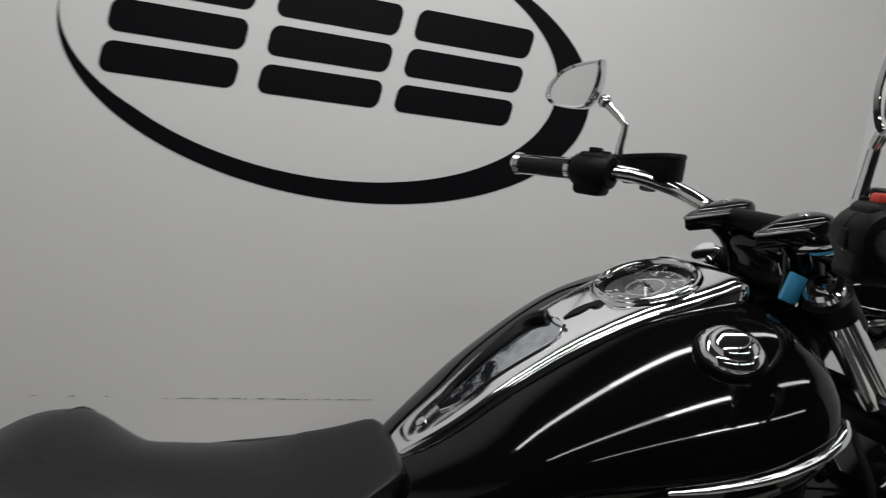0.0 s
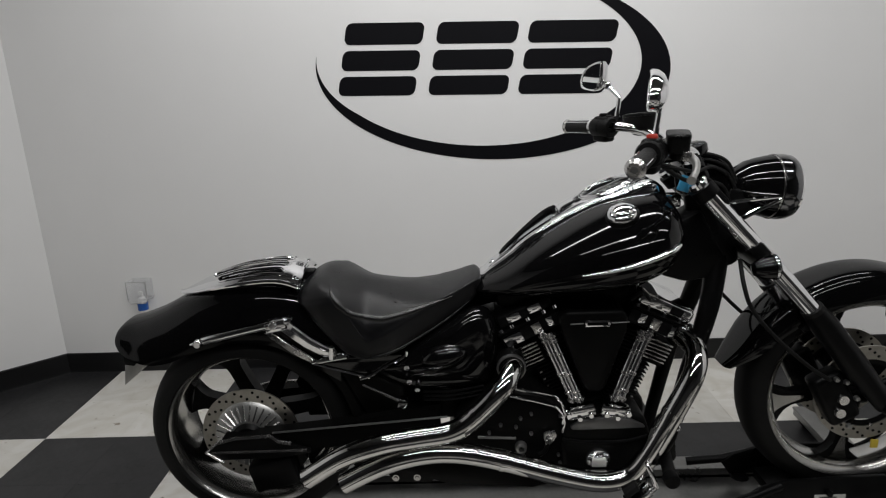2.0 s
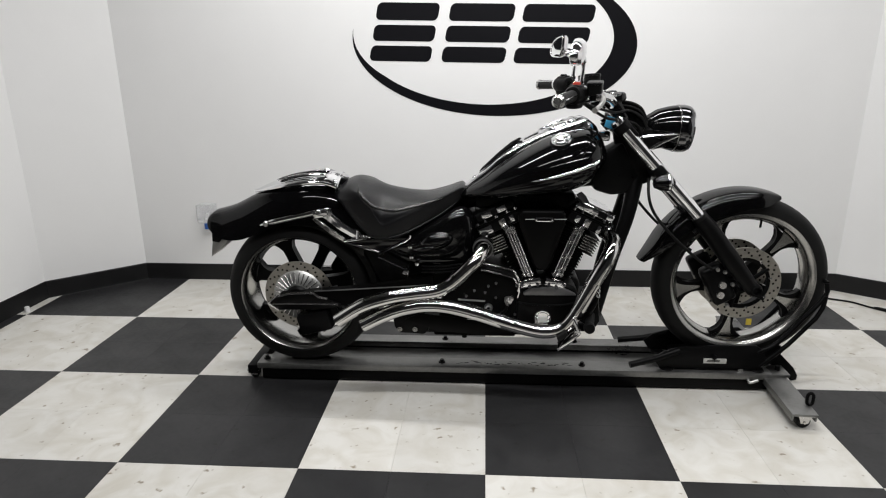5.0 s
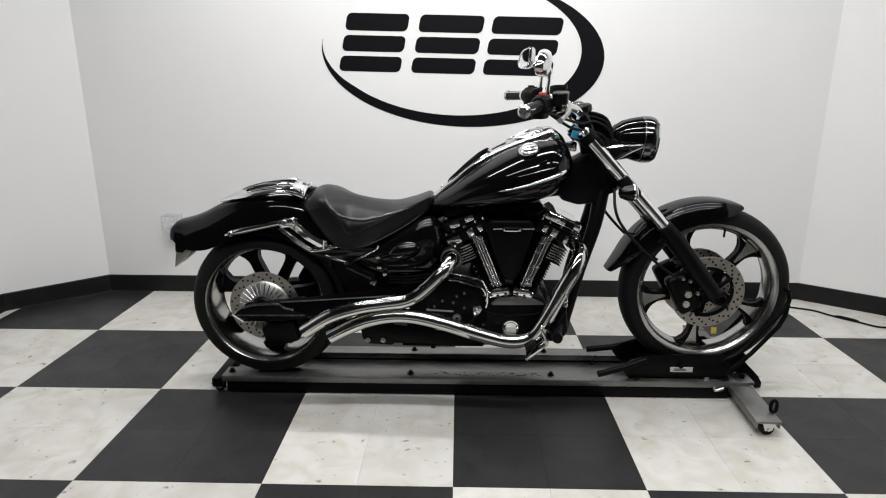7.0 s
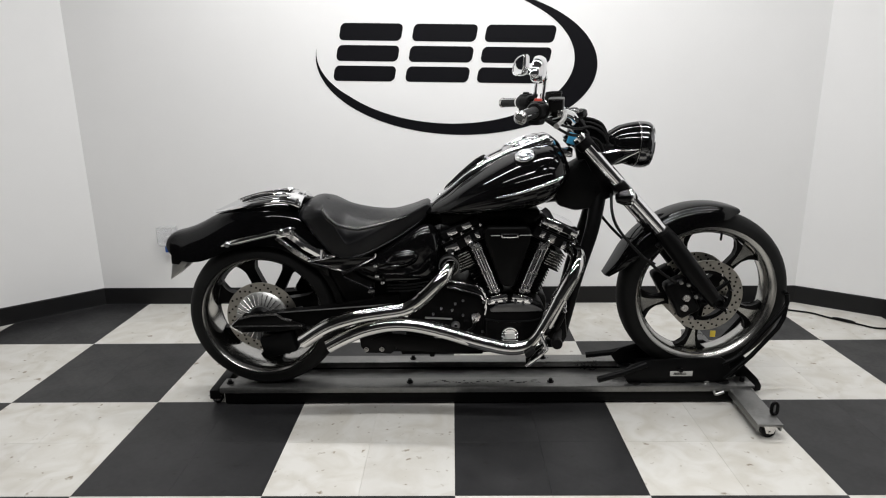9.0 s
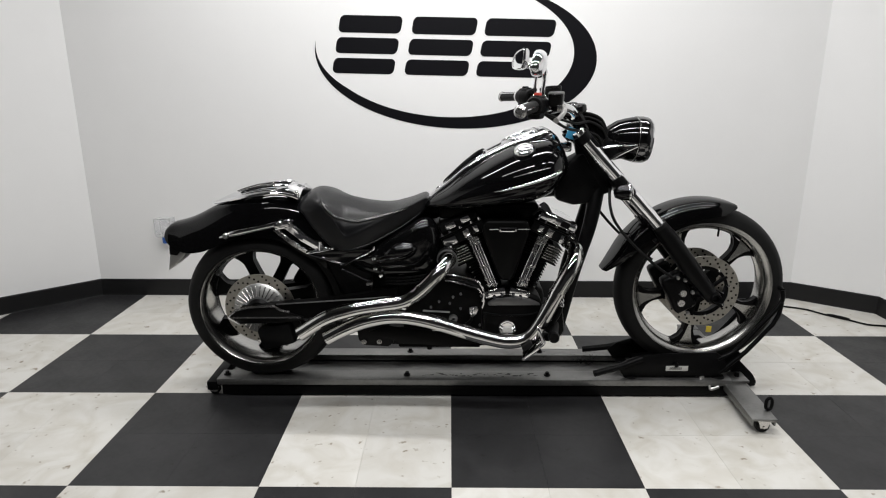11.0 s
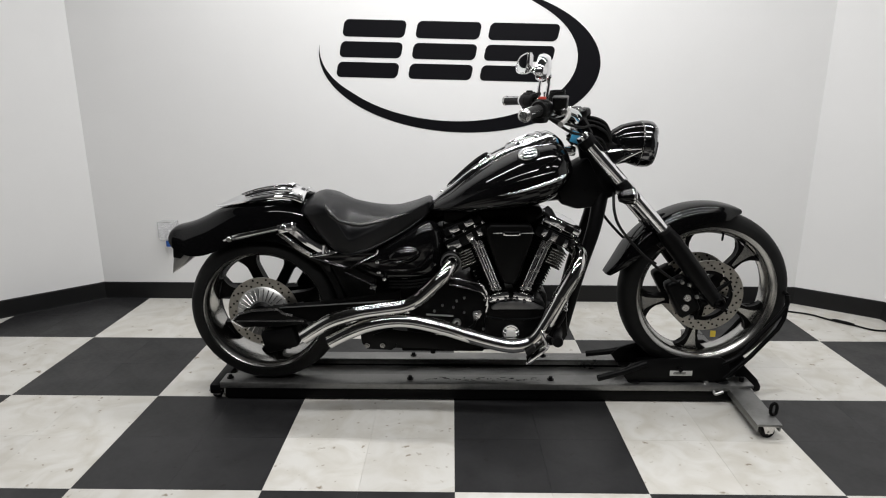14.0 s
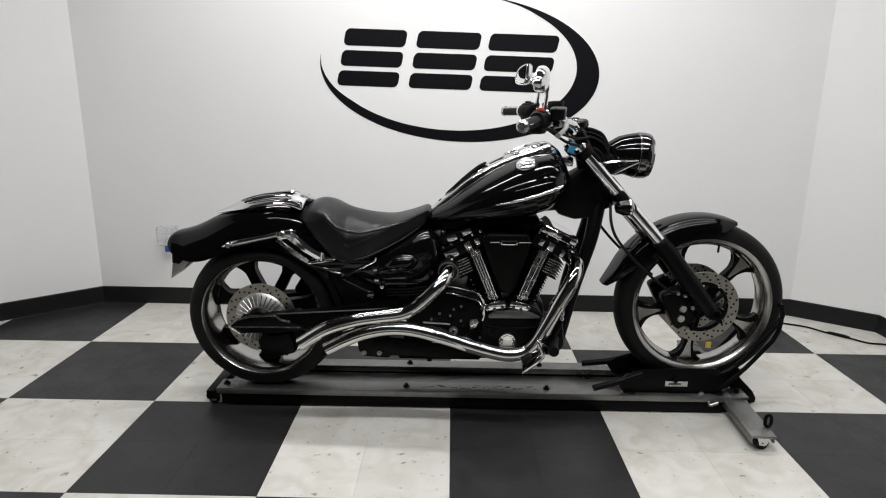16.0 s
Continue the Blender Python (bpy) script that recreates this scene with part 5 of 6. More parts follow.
for s in (-1, 1):
    part("stay_trim", tube([(1.12, YC + s * 0.07, 1.00), (1.18, YC + s * 0.09, 1.012), (1.27, YC + s * 0.088, 1.018)], [0.006, 0.005, 0.003], 8), M_CHROME, bike)
    part("stay_trim", tube([(1.165, YC + s * 0.09, 0.960), (1.21, YC + s * 0.092, 0.985), (1.27, YC + s * 0.09, 1.012)], [0.006, 0.006, 0.004], 8), M_CHROME, bike)
# front axle and fender
part("front_axle", tube([(FX, YC - 0.13, FZ), (FX, YC + 0.13, FZ)], 0.012, 14), M_SATIN, bike)
rings = []
for k in range(41):
    t = k / 40
    a = radians(74 + (169 - 74) * t)
    R = 0.348 + 0.022 * t ** 0.8 + (0.022 * max(0, (t - 0.85) / 0.15) ** 2)
    w = (0.085 - 0.020 * (1 - min(1, t / 0.12)) - 0.045 * (max(0, t - 0.8) / 0.2) ** 2)
    skirt = (0.040 + 0.035 * math.sin(math.pi * min(1, t * 1.15))) * min(1, 0.35 + t / 0.1) * (1 if t < 0.86 else 1 - 0.55 * (t - 0.86) / 0.14)
    ring = []
    for rad in (0, 0.004):
        row = []
        for j in range(17):
            b = math.pi * j / 16
            c, s = -math.cos(b), math.sin(b)
            yy = math.copysign(abs(c) ** 0.5, c) * (w - rad)
            rr = R - skirt + (skirt - rad) * s ** 0.75
            row.append(Vector((FX + rr * math.cos(a), YC + yy, FZ + rr * math.sin(a))))
        ring += row if rad == 0 else row[::-1]
    rings.append(ring)
ff = part("front_fender", skin(rings), M_GLOSS, bike, "gloss black front fender with flared rear lip", smooth=50)
for s in (-1, 1):
    part("fender_bracket", tube([(1.40, YC + s * 0.088, 0.70), (1.36, YC + s * 0.088, 0.66)], 0.01, 8), M_BLACK, ff)

# ---- headlight ----
HM = Matrix.Translation((1.254, YC, 1.031)) @ Matrix.Rotation(radians(4), 4, "Y")
shell = turned(lathe([(0.0001, -0.094), (0.020, -0.090), (0.044, -0.072), (0.064, -0.042), (0.074, -0.012), (0.080, 0.012), (0.0815, 0.024), (0.07, 0.024), (0.0001, 0.0)], (0, 0, 0), "x", 48, False), HM)
hl = part("headlight", shell, M_GLOSS, bike, "black bullet headlight with smoked chrome ring")
part("headlight_seam", turned(lathe([(0.081, 0.024), (0.0832, 0.0245), (0.0832, 0.0262), (0.081, 0.0268)], (0, 0, 0), "x", 48), HM), M_ALU, hl)
part("headlight_ring", turned(lathe([(0.0815, 0.0270), (0.0845, 0.029), (0.0855, 0.048), (0.0835, 0.067), (0.079, 0.073), (0.074, 0.070), (0.074, 0.04)], (0, 0, 0), "x", 48), HM), M_SMOKE, hl, "smoked chrome headlight ring")
part("bezel", turned(lathe([(0.0800, 0.0725), (0.0785, 0.0775), (0.0750, 0.0775), (0.0745, 0.0725)], (0, 0, 0), "x", 48), HM), M_CHROME, hl, "thin bright headlight bezel")
part("reflector", turned(lathe([(0.0001, 0.0), (0.03, 0.006), (0.06, 0.03), (0.076, 0.060), (0.074, 0.060), (0.055, 0.025), (0.0001, -0.003)], (0, 0, 0), "x", 40, False), HM), M_MIRROR, hl)
part("headlight_lens", turned(lathe([(0.0001, 0.088), (0.03, 0.086), (0.06, 0.079), (0.078, 0.068), (0.076, 0.064), (0.055, 0.073), (0.0001, 0.082)], (0, 0, 0), "x", 40, False), HM), M_GLASS, hl)

# ---- handlebar ----
hb = part("handlebar", tube([(1.035, YC + 0.08, 1.135), (1.035, YC - 0.08, 1.135)], 0.016, 14), M_BLACK, bike, "swept-back chrome handlebar on black risers")
for s in (-1, 1):
    def P(x, y, z):
        return Vector((x + (0.008 if s > 0 else 0), YC + s * (y - (0.010 if s > 0 else 0)), z - (0.018 if s < 0 else 0)))
    g0, g1 = (P(0.872, 0.298, 1.178), P(0.812, 0.398, 1.174)) if s > 0 else (Vector((0.869, YC - 0.312, 1.161)), Vector((0.809, YC - 0.422, 1.148)))
    part("bar", tube([P(1.04, 0.06, 1.130), P(1.035, 0.12, 1.142), P(1.01, 0.175, 1.162), P(0.965, 0.218, 1.176), P(0.92, 0.245, 1.180), g0, g1 - (g1 - g0) * 0.05], 0.0135, 16), M_CHROME, hb)
    d = (g1 - g0).normalized()
    grip = part("grip", tube([g0, g0 + d * 0.01, g1 - d * 0.012], [0.019, 0.0185, 0.0178], 18, smooth=False), M_GRIP, hb, "black rubber grip with chrome end")
    part("grip_end", tube([g1 - d * 0.014, g1 - d * 0.004, g1 + d * 0.004], [0.0195, 0.0215, 0.014], 18, smooth=False), M_ALU, grip)
    part("grip_collar", tube([g0 - d * 0.006, g0 + d * 0.003], 0.0215, 18, smooth=False), M_CHROME, grip)
    for k in range(3):
        a = 2 * math.pi * k / 3 + 0.5
        side = d.orthogonal().normalized()
        up = d.cross(side)
        off = (side * math.cos(a) + up * math.sin(a)) * 0.0182
        part("grip_rail", tube([g0 + off + d * 0.004, g1 + off - d * 0.016], 0.0024, 8, smooth=False), M_CHROME, grip)
    part("end_disc", tube([g1 + d * 0.002, g1 + d * 0.0052], [0.0080, 0.0070], 18, smooth=False), M_CASE, grip)
    yaw = math.atan2(d.y, d.x)
    sm = Matrix.Translation(g0 - d * (0.046 if s > 0 else 0.024)) @ Matrix.Rotation(yaw, 4, "Z")
    sw = part("switch_housing", joined(turned(lathe([(0.016, -0.038), (0.027, -0.036), (0.030, -0.028), (0.030, 0.026), (0.026, 0.034), (0.016, 0.036)], (0, 0, -0.002), "x", 28), sm), turned(box(-0.026, -0.026, -0.044, 0.030, 0.018, -0.006, 0.010, 3), sm), turned(box(-0.030, -0.020, 0.0, 0.028, 0.018, 0.031, 0.010, 3), sm)), M_PLASTIC, hb, "black switch housing")
    part("switch_button", turned(box(-0.010, -0.011, 0.026, 0.010, 0.011, 0.039, 0.004), sm), M_RED if s < 0 else M_PLASTIC, sw, "red stop switch" if s < 0 else "")
    part("switch_button", turned(box(-0.024, -0.014, 0.027, -0.016, 0.010, 0.034, 0.003), sm), M_PLASTIC, sw)
    part("housing_joint", turned(lathe([(0.029, -0.003), (0.0306, -0.002), (0.0306, 0.0), (0.029, 0.001)], (0, 0, -0.002), "x", 28), sm), M_BLACK, sw)
    part("switch_button", turned(box(-0.012, -0.032, -0.014, 0.012, -0.022, 0.004, 0.003), sm), M_PLASTIC, sw)
    rc = Vector((1.000, YC + 0.220, 1.193)) if s > 0 else Vector((0.942, YC - 0.272, 1.184))
    rm = Matrix.Translation(rc) @ Matrix.Rotation(yaw - s * radians(14), 4, "Z") @ Matrix.Rotation(radians(6), 4, "Y")
    e = 0.62 if s > 0 else 0.4
    oval = [(0.060 * math.copysign(abs(math.cos(a)) ** e, math.cos(a)), 0.031 * math.copysign(abs(math.sin(a)) ** e, math.sin(a))) for a in [2 * math.pi * k / 32 for k in range(32)]]
    size = 1.0 if s > 0 else 0.62
    def orings(levels):
        return turned(skin([[Vector((a * f * size, b * f * (size + 1) / 2, z * (size + 1) / 2)) for a, b in oval] for f, z in levels]), rm)
    res = part("fluid_reservoir", orings([(0.80, -0.028), (0.92, -0.022), (0.97, 0.0), (0.98, 0.014)]), M_PLASTIC, hb, "black oval fluid reservoir")
    part("reservoir_lid", orings([(1.0, 0.0142), (1.0, 0.020), (0.96, 0.0228), (0.7, 0.0245), (0.2, 0.025)]), M_BLACK, res, smooth=50)
    part("reservoir_neck", tube([rc + Vector((0, 0, -0.02)), rc + Vector((-0.004, -s * 0.004, -0.038))], 0.014, 14, smooth=False), M_PLASTIC, res)
    if s > 0:
        lv = [g0 - d * 0.080 + Vector((0.045, 0, 0.0)), g0 - d * 0.03 + Vector((0.070, 0, 0.004)), g0 + d * 0.03 + Vector((0.070, 0, 0.004)), g1 + Vector((0.060, 0, 0.0))]
    else:
        lv = [Vector((0.965, YC - 0.285, 1.152)), Vector((0.958, YC - 0.335, 1.146)), Vector((0.945, YC - 0.375, 1.136)), Vector((0.928, YC - 0.405, 1.126)), Vector((0.920, YC - 0.420, 1.122))]
        perch = turned(box(-0.018, -0.010, -0.010, 0.018, 0.010, 0.012, 0.004), Matrix.Translation((0.956, YC - 0.300, 1.154)) @ Matrix.Rotation(yaw, 4, "Z"))
        part("lever_perch", perch, M_ALU, hb, "bright alloy lever perch")
    part("lever", tube(lv, [0.010, 0.0075, 0.006, 0.0075] if s > 0 else [0.009, 0.0085, 0.007, 0.007, 0.009], 12), M_CASE if s > 0 else M_SATIN, hb, "alloy control lever")
    # mirror on a cranked chrome stem
    m0 = Vector((0.938, YC + 0.232, 1.212)) if s > 0 else Vector((0.900, YC - 0.250, 1.195))
    m1 = m0 + Vector((0.005, 0, 0.050))
    mc = Vector((0.886 if s > 0 else 0.871, YC + s * 0.313, 1.320 - (0.031 if s < 0 else 0)))
    mb = mc + Vector((0.030, -s * 0.050, -0.022))
    st = part("mirror_stem", tube([m0 - Vector((0, 0, 0.02)), m0, m1 - Vector((0, 0, 0.008)), m1 + (mb - m1) * 0.12, mb], [0.0085, 0.0068, 0.0062, 0.0062, 0.0085], 14), M_CHROME, hb, "cranked chrome mirror stem")
    part("stem_joint", lathe([(0.0001, 0.013), (0.008, 0.010), (0.012, 0.002), (0.012, -0.004), (0.007, -0.011), (0.0001, -0.012)], mb, "z", 18, False), M_CHROME, st)
    part("stem_nut", tube([m0 - Vector((0, 0, 0.012)), m0 - Vector((0, 0, 0.002))], 0.0105, 6, smooth=False), M_CHROME, st)
    nrm = Vector((-0.95, -s * 0.26, 0.06)).normalized()
    hor = Vector((-0.26, s * 0.95, 0)).normalized()     # towards the outer end
    ver = nrm.cross(hor)
    if ver.z < 0:
        ver = -ver
    shape = [(0.075, -0.012), (0.068, 0.006), (0.040, 0.030), (0.0, 0.042), (-0.046, 0.047), (-0.055, 0.044), (-0.058, 0.010), (-0.050, -0.018), (-0.036, -0.036), (-0.01, -0.040), (0.040, -0.036), (0.068, -0.026)]
    shape = [(v[0] * 0.97, v[1] * 0.97) for v in spline([Vector((a, b, 0)) for a, b in shape + shape[:1]], 3)[:-1]]
    def mring(f, out):
        return [mc + hor * (a * f) + ver * (b * f) + nrm * out for a, b in shape]
    mh = part("mirror_head", skin([mring(0.86, 0.004), mring(0.87, 0.0075), mring(0.95, 0.0095), mring(0.99, 0.008), mring(1.0, 0.003), mring(0.97, -0.008), mring(0.8, -0.020), mring(0.5, -0.027), mring(0.15, -0.030)]), M_CHROME, hb, "chrome teardrop mirror", smooth=50)
    part("mirror_glass", skin([mring(0.865, 0.0062), mring(0.865, 0.003)]), M_MIRROR, mh, smooth=0)
    # riser and clamp: a gloss black horn with a pointed cap and bright edge
    rs = part("riser", tube([(1.085, YC + s * 0.050, 1.035), (1.075, YC + s * 0.055, 1.075), (1.055, YC + s * 0.060, 1.110), (1.030, YC + s * 0.066, 1.134)], [0.030, 0.028, 0.026, 0.027], 18), M_GLOSS, hb, "gloss black handlebar riser")
    cm = Matrix.Translation((1.036, YC + s * 0.070, 1.139)) @ Matrix.Rotation(radians(-14), 4, "Y")
    tear = [(-0.074, 0.0), (-0.046, 0.014), (-0.010, 0.027), (0.024, 0.028), (0.044, 0.016), (0.050, 0.0), (0.044, -0.016), (0.024, -0.028), (-0.010, -0.027), (-0.046, -0.014)]
    tear = [(v[0], v[1]) for v in spline([Vector((a, b, 0)) for a, b in tear + tear[:1]], 3)[:-1]]
    part("riser_cap", turned(skin([[Vector((a * f, b * f, z)) for a, b in tear] for f, z in ((0.9, -0.016), (1.0, -0.010), (1.0, 0.006), (0.90, 0.012), (0.62, 0.0165), (0.2, 0.018))]), cm), M_COVER, rs, smooth=50)
    part("cap_edge", turned(tube([(-0.014, -0.0265, 0.006), (-0.046, -0.0142, 0.006), (-0.0735, 0.0, 0.005), (-0.046, 0.0142, 0.006), (-0.014, 0.0265, 0.006)], [0.001, 0.002, 0.0025, 0.002, 0.001], 8), cm), M_CASE, rs)
    part("riser_bolt", turned(lathe([(0.0001, 0.005), (0.006, 0.004), (0.008, 0.0), (0.0001, -0.004)], (0.004, 0, 0.0165), "z", 14, False), cm), M_CHROME, rs)
    if s < 0:
        part("control_cable", tube([g0 - d * 0.07 + Vector((0, 0, -0.03)), P(1.0, 0.17, 1.10), P(1.07, 0.10, 1.085), P(1.135, 0.07, 1.06), P(1.16, 0.05, 0.98), P(1.12, 0.04, 0.90)], 0.005, 8), M_RUBBER, hb, "black control cable")
        part("control_cable", tube([g0 - d * 0.05 + Vector((0.01, 0, -0.03)), P(1.03, 0.14, 1.115), P(1.10, 0.08, 1.115), P(1.165, 0.05, 1.07), P(1.18, 0.03, 1.00)], 0.0045, 8), M_RUBBER, hb)
guide = part("cable_guide", plate([(1.03, 1.10), (1.038, 1.126), (1.078, 1.134), (1.120, 1.126), (1.150, 1.105), (1.170, 1.072), (1.174, 1.045), (1.16, 1.01), (1.07, 1.04)], YC - 0.055, YC + 0.055, 0.016, 3), M_COVER, hb, "gloss black cover over the fork clamp")
for k in range(3):
    part("guide_cable", tube([(1.045, YC - 0.058 - 0.003 * k, 1.120 - 0.012 * k), (1.09, YC - 0.064, 1.128 - 0.014 * k), (1.14, YC - 0.062, 1.108 - 0.014 * k), (1.168, YC - 0.058, 1.062 - 0.012 * k)], 0.0042, 8), M_RUBBER, guide)
key = part("ignition_key", box(1.018, YC - 0.084, 1.038, 1.048, YC - 0.077, 1.078, 0.002, turn=Matrix.Rotation(radians(18), 4, "Y")), M_BLUE, bike, "blue plastic key tag hanging at the fork")
part("key_ring", lathe([(0.010, -0.001), (0.012, -0.001), (0.012, 0.001), (0.010, 0.001)], (1.038, YC - 0.08, 1.040), segs=18), M_CHROME, key)
part("brake_tag", box(FX + 0.025, YC - 0.075, FZ - 0.165, FX + 0.045, YC - 0.07, FZ - 0.14, 0.001), M_YELLOW, bike, "small yellow tag")

# ---- dolly under the motorcycle ----
dolly = thing("dolly", (0.7, 0.06, 0.0), "low grey steel motorcycle dolly with wheel chock and casters", "dolly")
Z1 = 0.082
for y0, y1 in ((-0.036, 0.049), (0.197, 0.268)):
    rail = part("rail", box(-0.335, y0, Z1 - 0.026, 1.735, y1, Z1, 0.003), M_STEEL, dolly, "worn grey steel rail")
    for x in (-0.305, 0.43, 1.0, 1.67):
        part("rail_bolt", lathe([(0.0001, 0.014), (0.007, 0.014), (0.009, 0.004), (0.014, 0.003), (0.014, -0.002), (0.0001, -0.002)], (x, (y0 + y1) / 2, Z1), "z", 12, False), M_BLACK, rail)
    part("rail_web", box(-0.32, y0 + 0.012, 0.008, 1.73, y1 - 0.012, Z1 - 0.0262, 0.002), M_BLACK, rail)
part("channel", box(-0.32, 0.049, 0.035, 1.73, 0.197, 0.050, 0.002), M_STEEL, dolly, "dark wheel channel between the rails")
turn = Matrix.Rotation(radians(-3.0), 4, "Z")
part("cross_beam", box(1.713, -0.305, 0.056, 1.803, 0.60, 0.066, 0.003, turn=turn), M_STEEL, dolly, "grey steel cross beam")
for dx in (-0.040, 0.040):
    part("beam_flange", box(1.758 + dx - 0.003, -0.300, 0.036, 1.758 + dx + 0.003, 0.595, 0.0555, 0.001, turn=turn), M_STEEL, dolly)
part("cross_beam", box(-0.38, -0.03, 0.028, -0.336, 0.26, 0.066, 0.004), M_BLACK, dolly)
part("end_brace", plate([(1.700, 0.175), (1.728, 0.184), (1.765, 0.160), (1.862, 0.062), (1.880, 0.030), (1.878, 0.010), (1.856, 0.006), (1.838, 0.026), (1.705, 0.125)], 0.060, 0.086, 0.003), M_BLACK, dolly, "slanting black steel end brace")
part("end_plate", box(1.738, -0.030, 0.0662, 1.806, 0.055, Z1 - 0.004, 0.003), M_STEEL, dolly)
part("end_bolt", lathe([(0.0001, 0.018), (0.009, 0.018), (0.010, 0.0), (0.0001, 0.0)], (1.772, 0.012, Z1 - 0.004), "z", 12, False), M_BLACK, dolly)


def caster(x, y, top, r):
    t = part("caster", lathe([(0.0001, -0.013), (r - 0.004, -0.013), (r, -0.009), (r, 0.009), (r - 0.004, 0.013), (0.0001, 0.013)], (x, y, r + 0.0003), segs=28, loop=False), M_RUBBER, dolly, "small black swivel caster")
    for s in (-1, 1):
        part("caster_fork", plate([(x - 0.013, r - 0.004), (x + 0.013, r - 0.004), (x + 0.024, top), (x - 0.024, top)], y + s * 0.0175 - 0.0015, y + s * 0.0175 + 0.0015), M_ALU, t)
    part("caster_axle", tube([(x, y - 0.022, r), (x, y + 0.022, r)], 0.005, 10), M_ALU, t)
    part("caster_plate", box(x - 0.027, y - 0.027, top - 0.004, x + 0.027, y + 0.027, top - 0.0005), M_ALU, t)


for x, y, top, r in ((1.742, -0.272, 0.056, 0.0255), (1.775, 0.56, 0.056, 0.0255), (-0.358, 0.0, 0.044, 0.0205), (-0.358, 0.23, 0.044, 0.0205)):
    caster(x, y, top, r)
part("lock_handle", tube([(1.776, -0.240, 0.070), (1.767, -0.240, 0.076), (1.765, -0.240, 0.092), (1.767, -0.240, 0.108), (1.776, -0.240, 0.116), (1.785, -0.240, 0.108), (1.787, -0.240, 0.092), (1.785, -0.240, 0.076), (1.776, -0.240, 0.070)], 0.0062, 10), M_BLACK, dolly, "black looped lock handle")
part("rail_pin", tube([(1.645, -0.030, 0.058), (1.645, -0.050, 0.052), (1.675, -0.050, 0.062)], 0.006, 8), M_SATIN, dolly)
# wheel chock
ZB = 0.105
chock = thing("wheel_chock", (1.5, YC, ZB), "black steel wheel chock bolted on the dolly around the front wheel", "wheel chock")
for s in (-1, 1):
    yy = YC + s * 0.085
    part("side_plate", plate([(1.264, 0.150), (1.30, 0.180), (1.371, 0.203), (1.645, 0.214), (1.680, 0.190), (1.690, 0.150), (1.66, 0.112), (1.29, 0.112)], yy - 0.006, yy + 0.006, 0.002), M_BLACK, chock)
    part("guide_bar", tube([(1.168, yy + s * 0.03, 0.135), (1.27, yy + s * 0.012, 0.155), (1.36, yy, 0.185)], 0.013, 12, smooth=False), M_BLACK, chock, "black tube guide")
    part("hoop", tube([(1.655, yy, 0.185), (1.72, yy, 0.222), (1.80, yy, 0.322), (1.852, yy, 0.390), (1.876, YC + s * 0.08, 0.43), (1.874, YC + s * 0.075, 0.466)], 0.0085, 12), M_BLACK, chock, "bent black hoop tube")
    part("hoop_brace", tube([(1.665, yy, 0.125), (1.76, yy, 0.215), (1.850, yy, 0.330), (1.868, yy, 0.372), (1.872, yy, 0.42)], 0.0085, 12, smooth=False), M_BLACK, chock)
    for x in (1.32, 1.665):
        part("chock_foot", lathe([(0.0001, 0.006), (0.024, 0.005), (0.028, -0.002), (0.0001, -0.002)], (x, YC + s * 0.075, ZB + 0.001), "z", 20, False), M_BLACK, chock)
part("hoop_cross", tube([(1.874, YC - 0.075, 0.466), (1.875, YC, 0.472), (1.874, YC + 0.075, 0.466)], 0.0085, 12), M_BLACK, chock)
part("cradle", plate([(1.36, 0.138), (1.44, 0.146), (1.52, 0.132), (1.62, 0.132), (1.70, 0.155), (1.75, 0.200), (1.765, 0.19), (1.71, 0.122), (1.66, 0.106), (1.36, 0.106)], YC - 0.07, YC + 0.07, 0.002), M_BLACK, chock)
part("chock_label", box(1.453, YC - 0.0935, 0.137, 1.540, YC - 0.0918, 0.158, 0.0005), M_LABEL, chock, "silver maker label with worn print")
for k in range(2):
    part("label_bar", box(1.465 + 0.002 * k, YC - 0.0945, 0.144 + 0.005 * k, 1.515, YC - 0.0936, 0.1465 + 0.005 * k), M_DARK, chock)
part("chock_bolt", lathe([(0.0001, 0.010), (0.009, 0.010), (0.011, 0.0), (0.0001, 0.0)], (1.60, YC - 0.085, ZB), "z", 12, False), M_SATIN, chock)
part("chock_knob", lathe([(0.0001, -0.014), (0.009, -0.012), (0.009, 0.0), (0.0001, 0.0)], (1.49, YC - 0.092, 0.166), segs=12, loop=False), M_BLACK, chock)

# moved and scaled about one viewpoint, to fit the camera's view
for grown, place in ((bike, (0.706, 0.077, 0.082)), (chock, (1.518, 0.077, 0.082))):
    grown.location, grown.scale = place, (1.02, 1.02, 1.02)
# worn dark print on the near rail
bms = []
for k in range(34):
    x = 0.50 + 0.46 * k / 34 + rnd.uniform(-0.006, 0.006)
    y = 0.004 + rnd.uniform(-0.012, 0.018)
    w, h = rnd.uniform(0.004, 0.02), rnd.uniform(0.002, 0.006)
    b = bmesh.new()
    n = 7
    vs = [b.verts.new((x + w * math.cos(2 * math.pi * q / n) * rnd.uniform(0.5, 1), y + h * math.sin(2 * math.pi * q / n) * rnd.uniform(0.5, 1), Z1 + 0.0006)) for q in range(n)]
    b.faces.new(vs)
    bms.append(b)
tagged(part("worn_print", joined(*bms), M_DARK, dolly, smooth=0), kind="stuff")

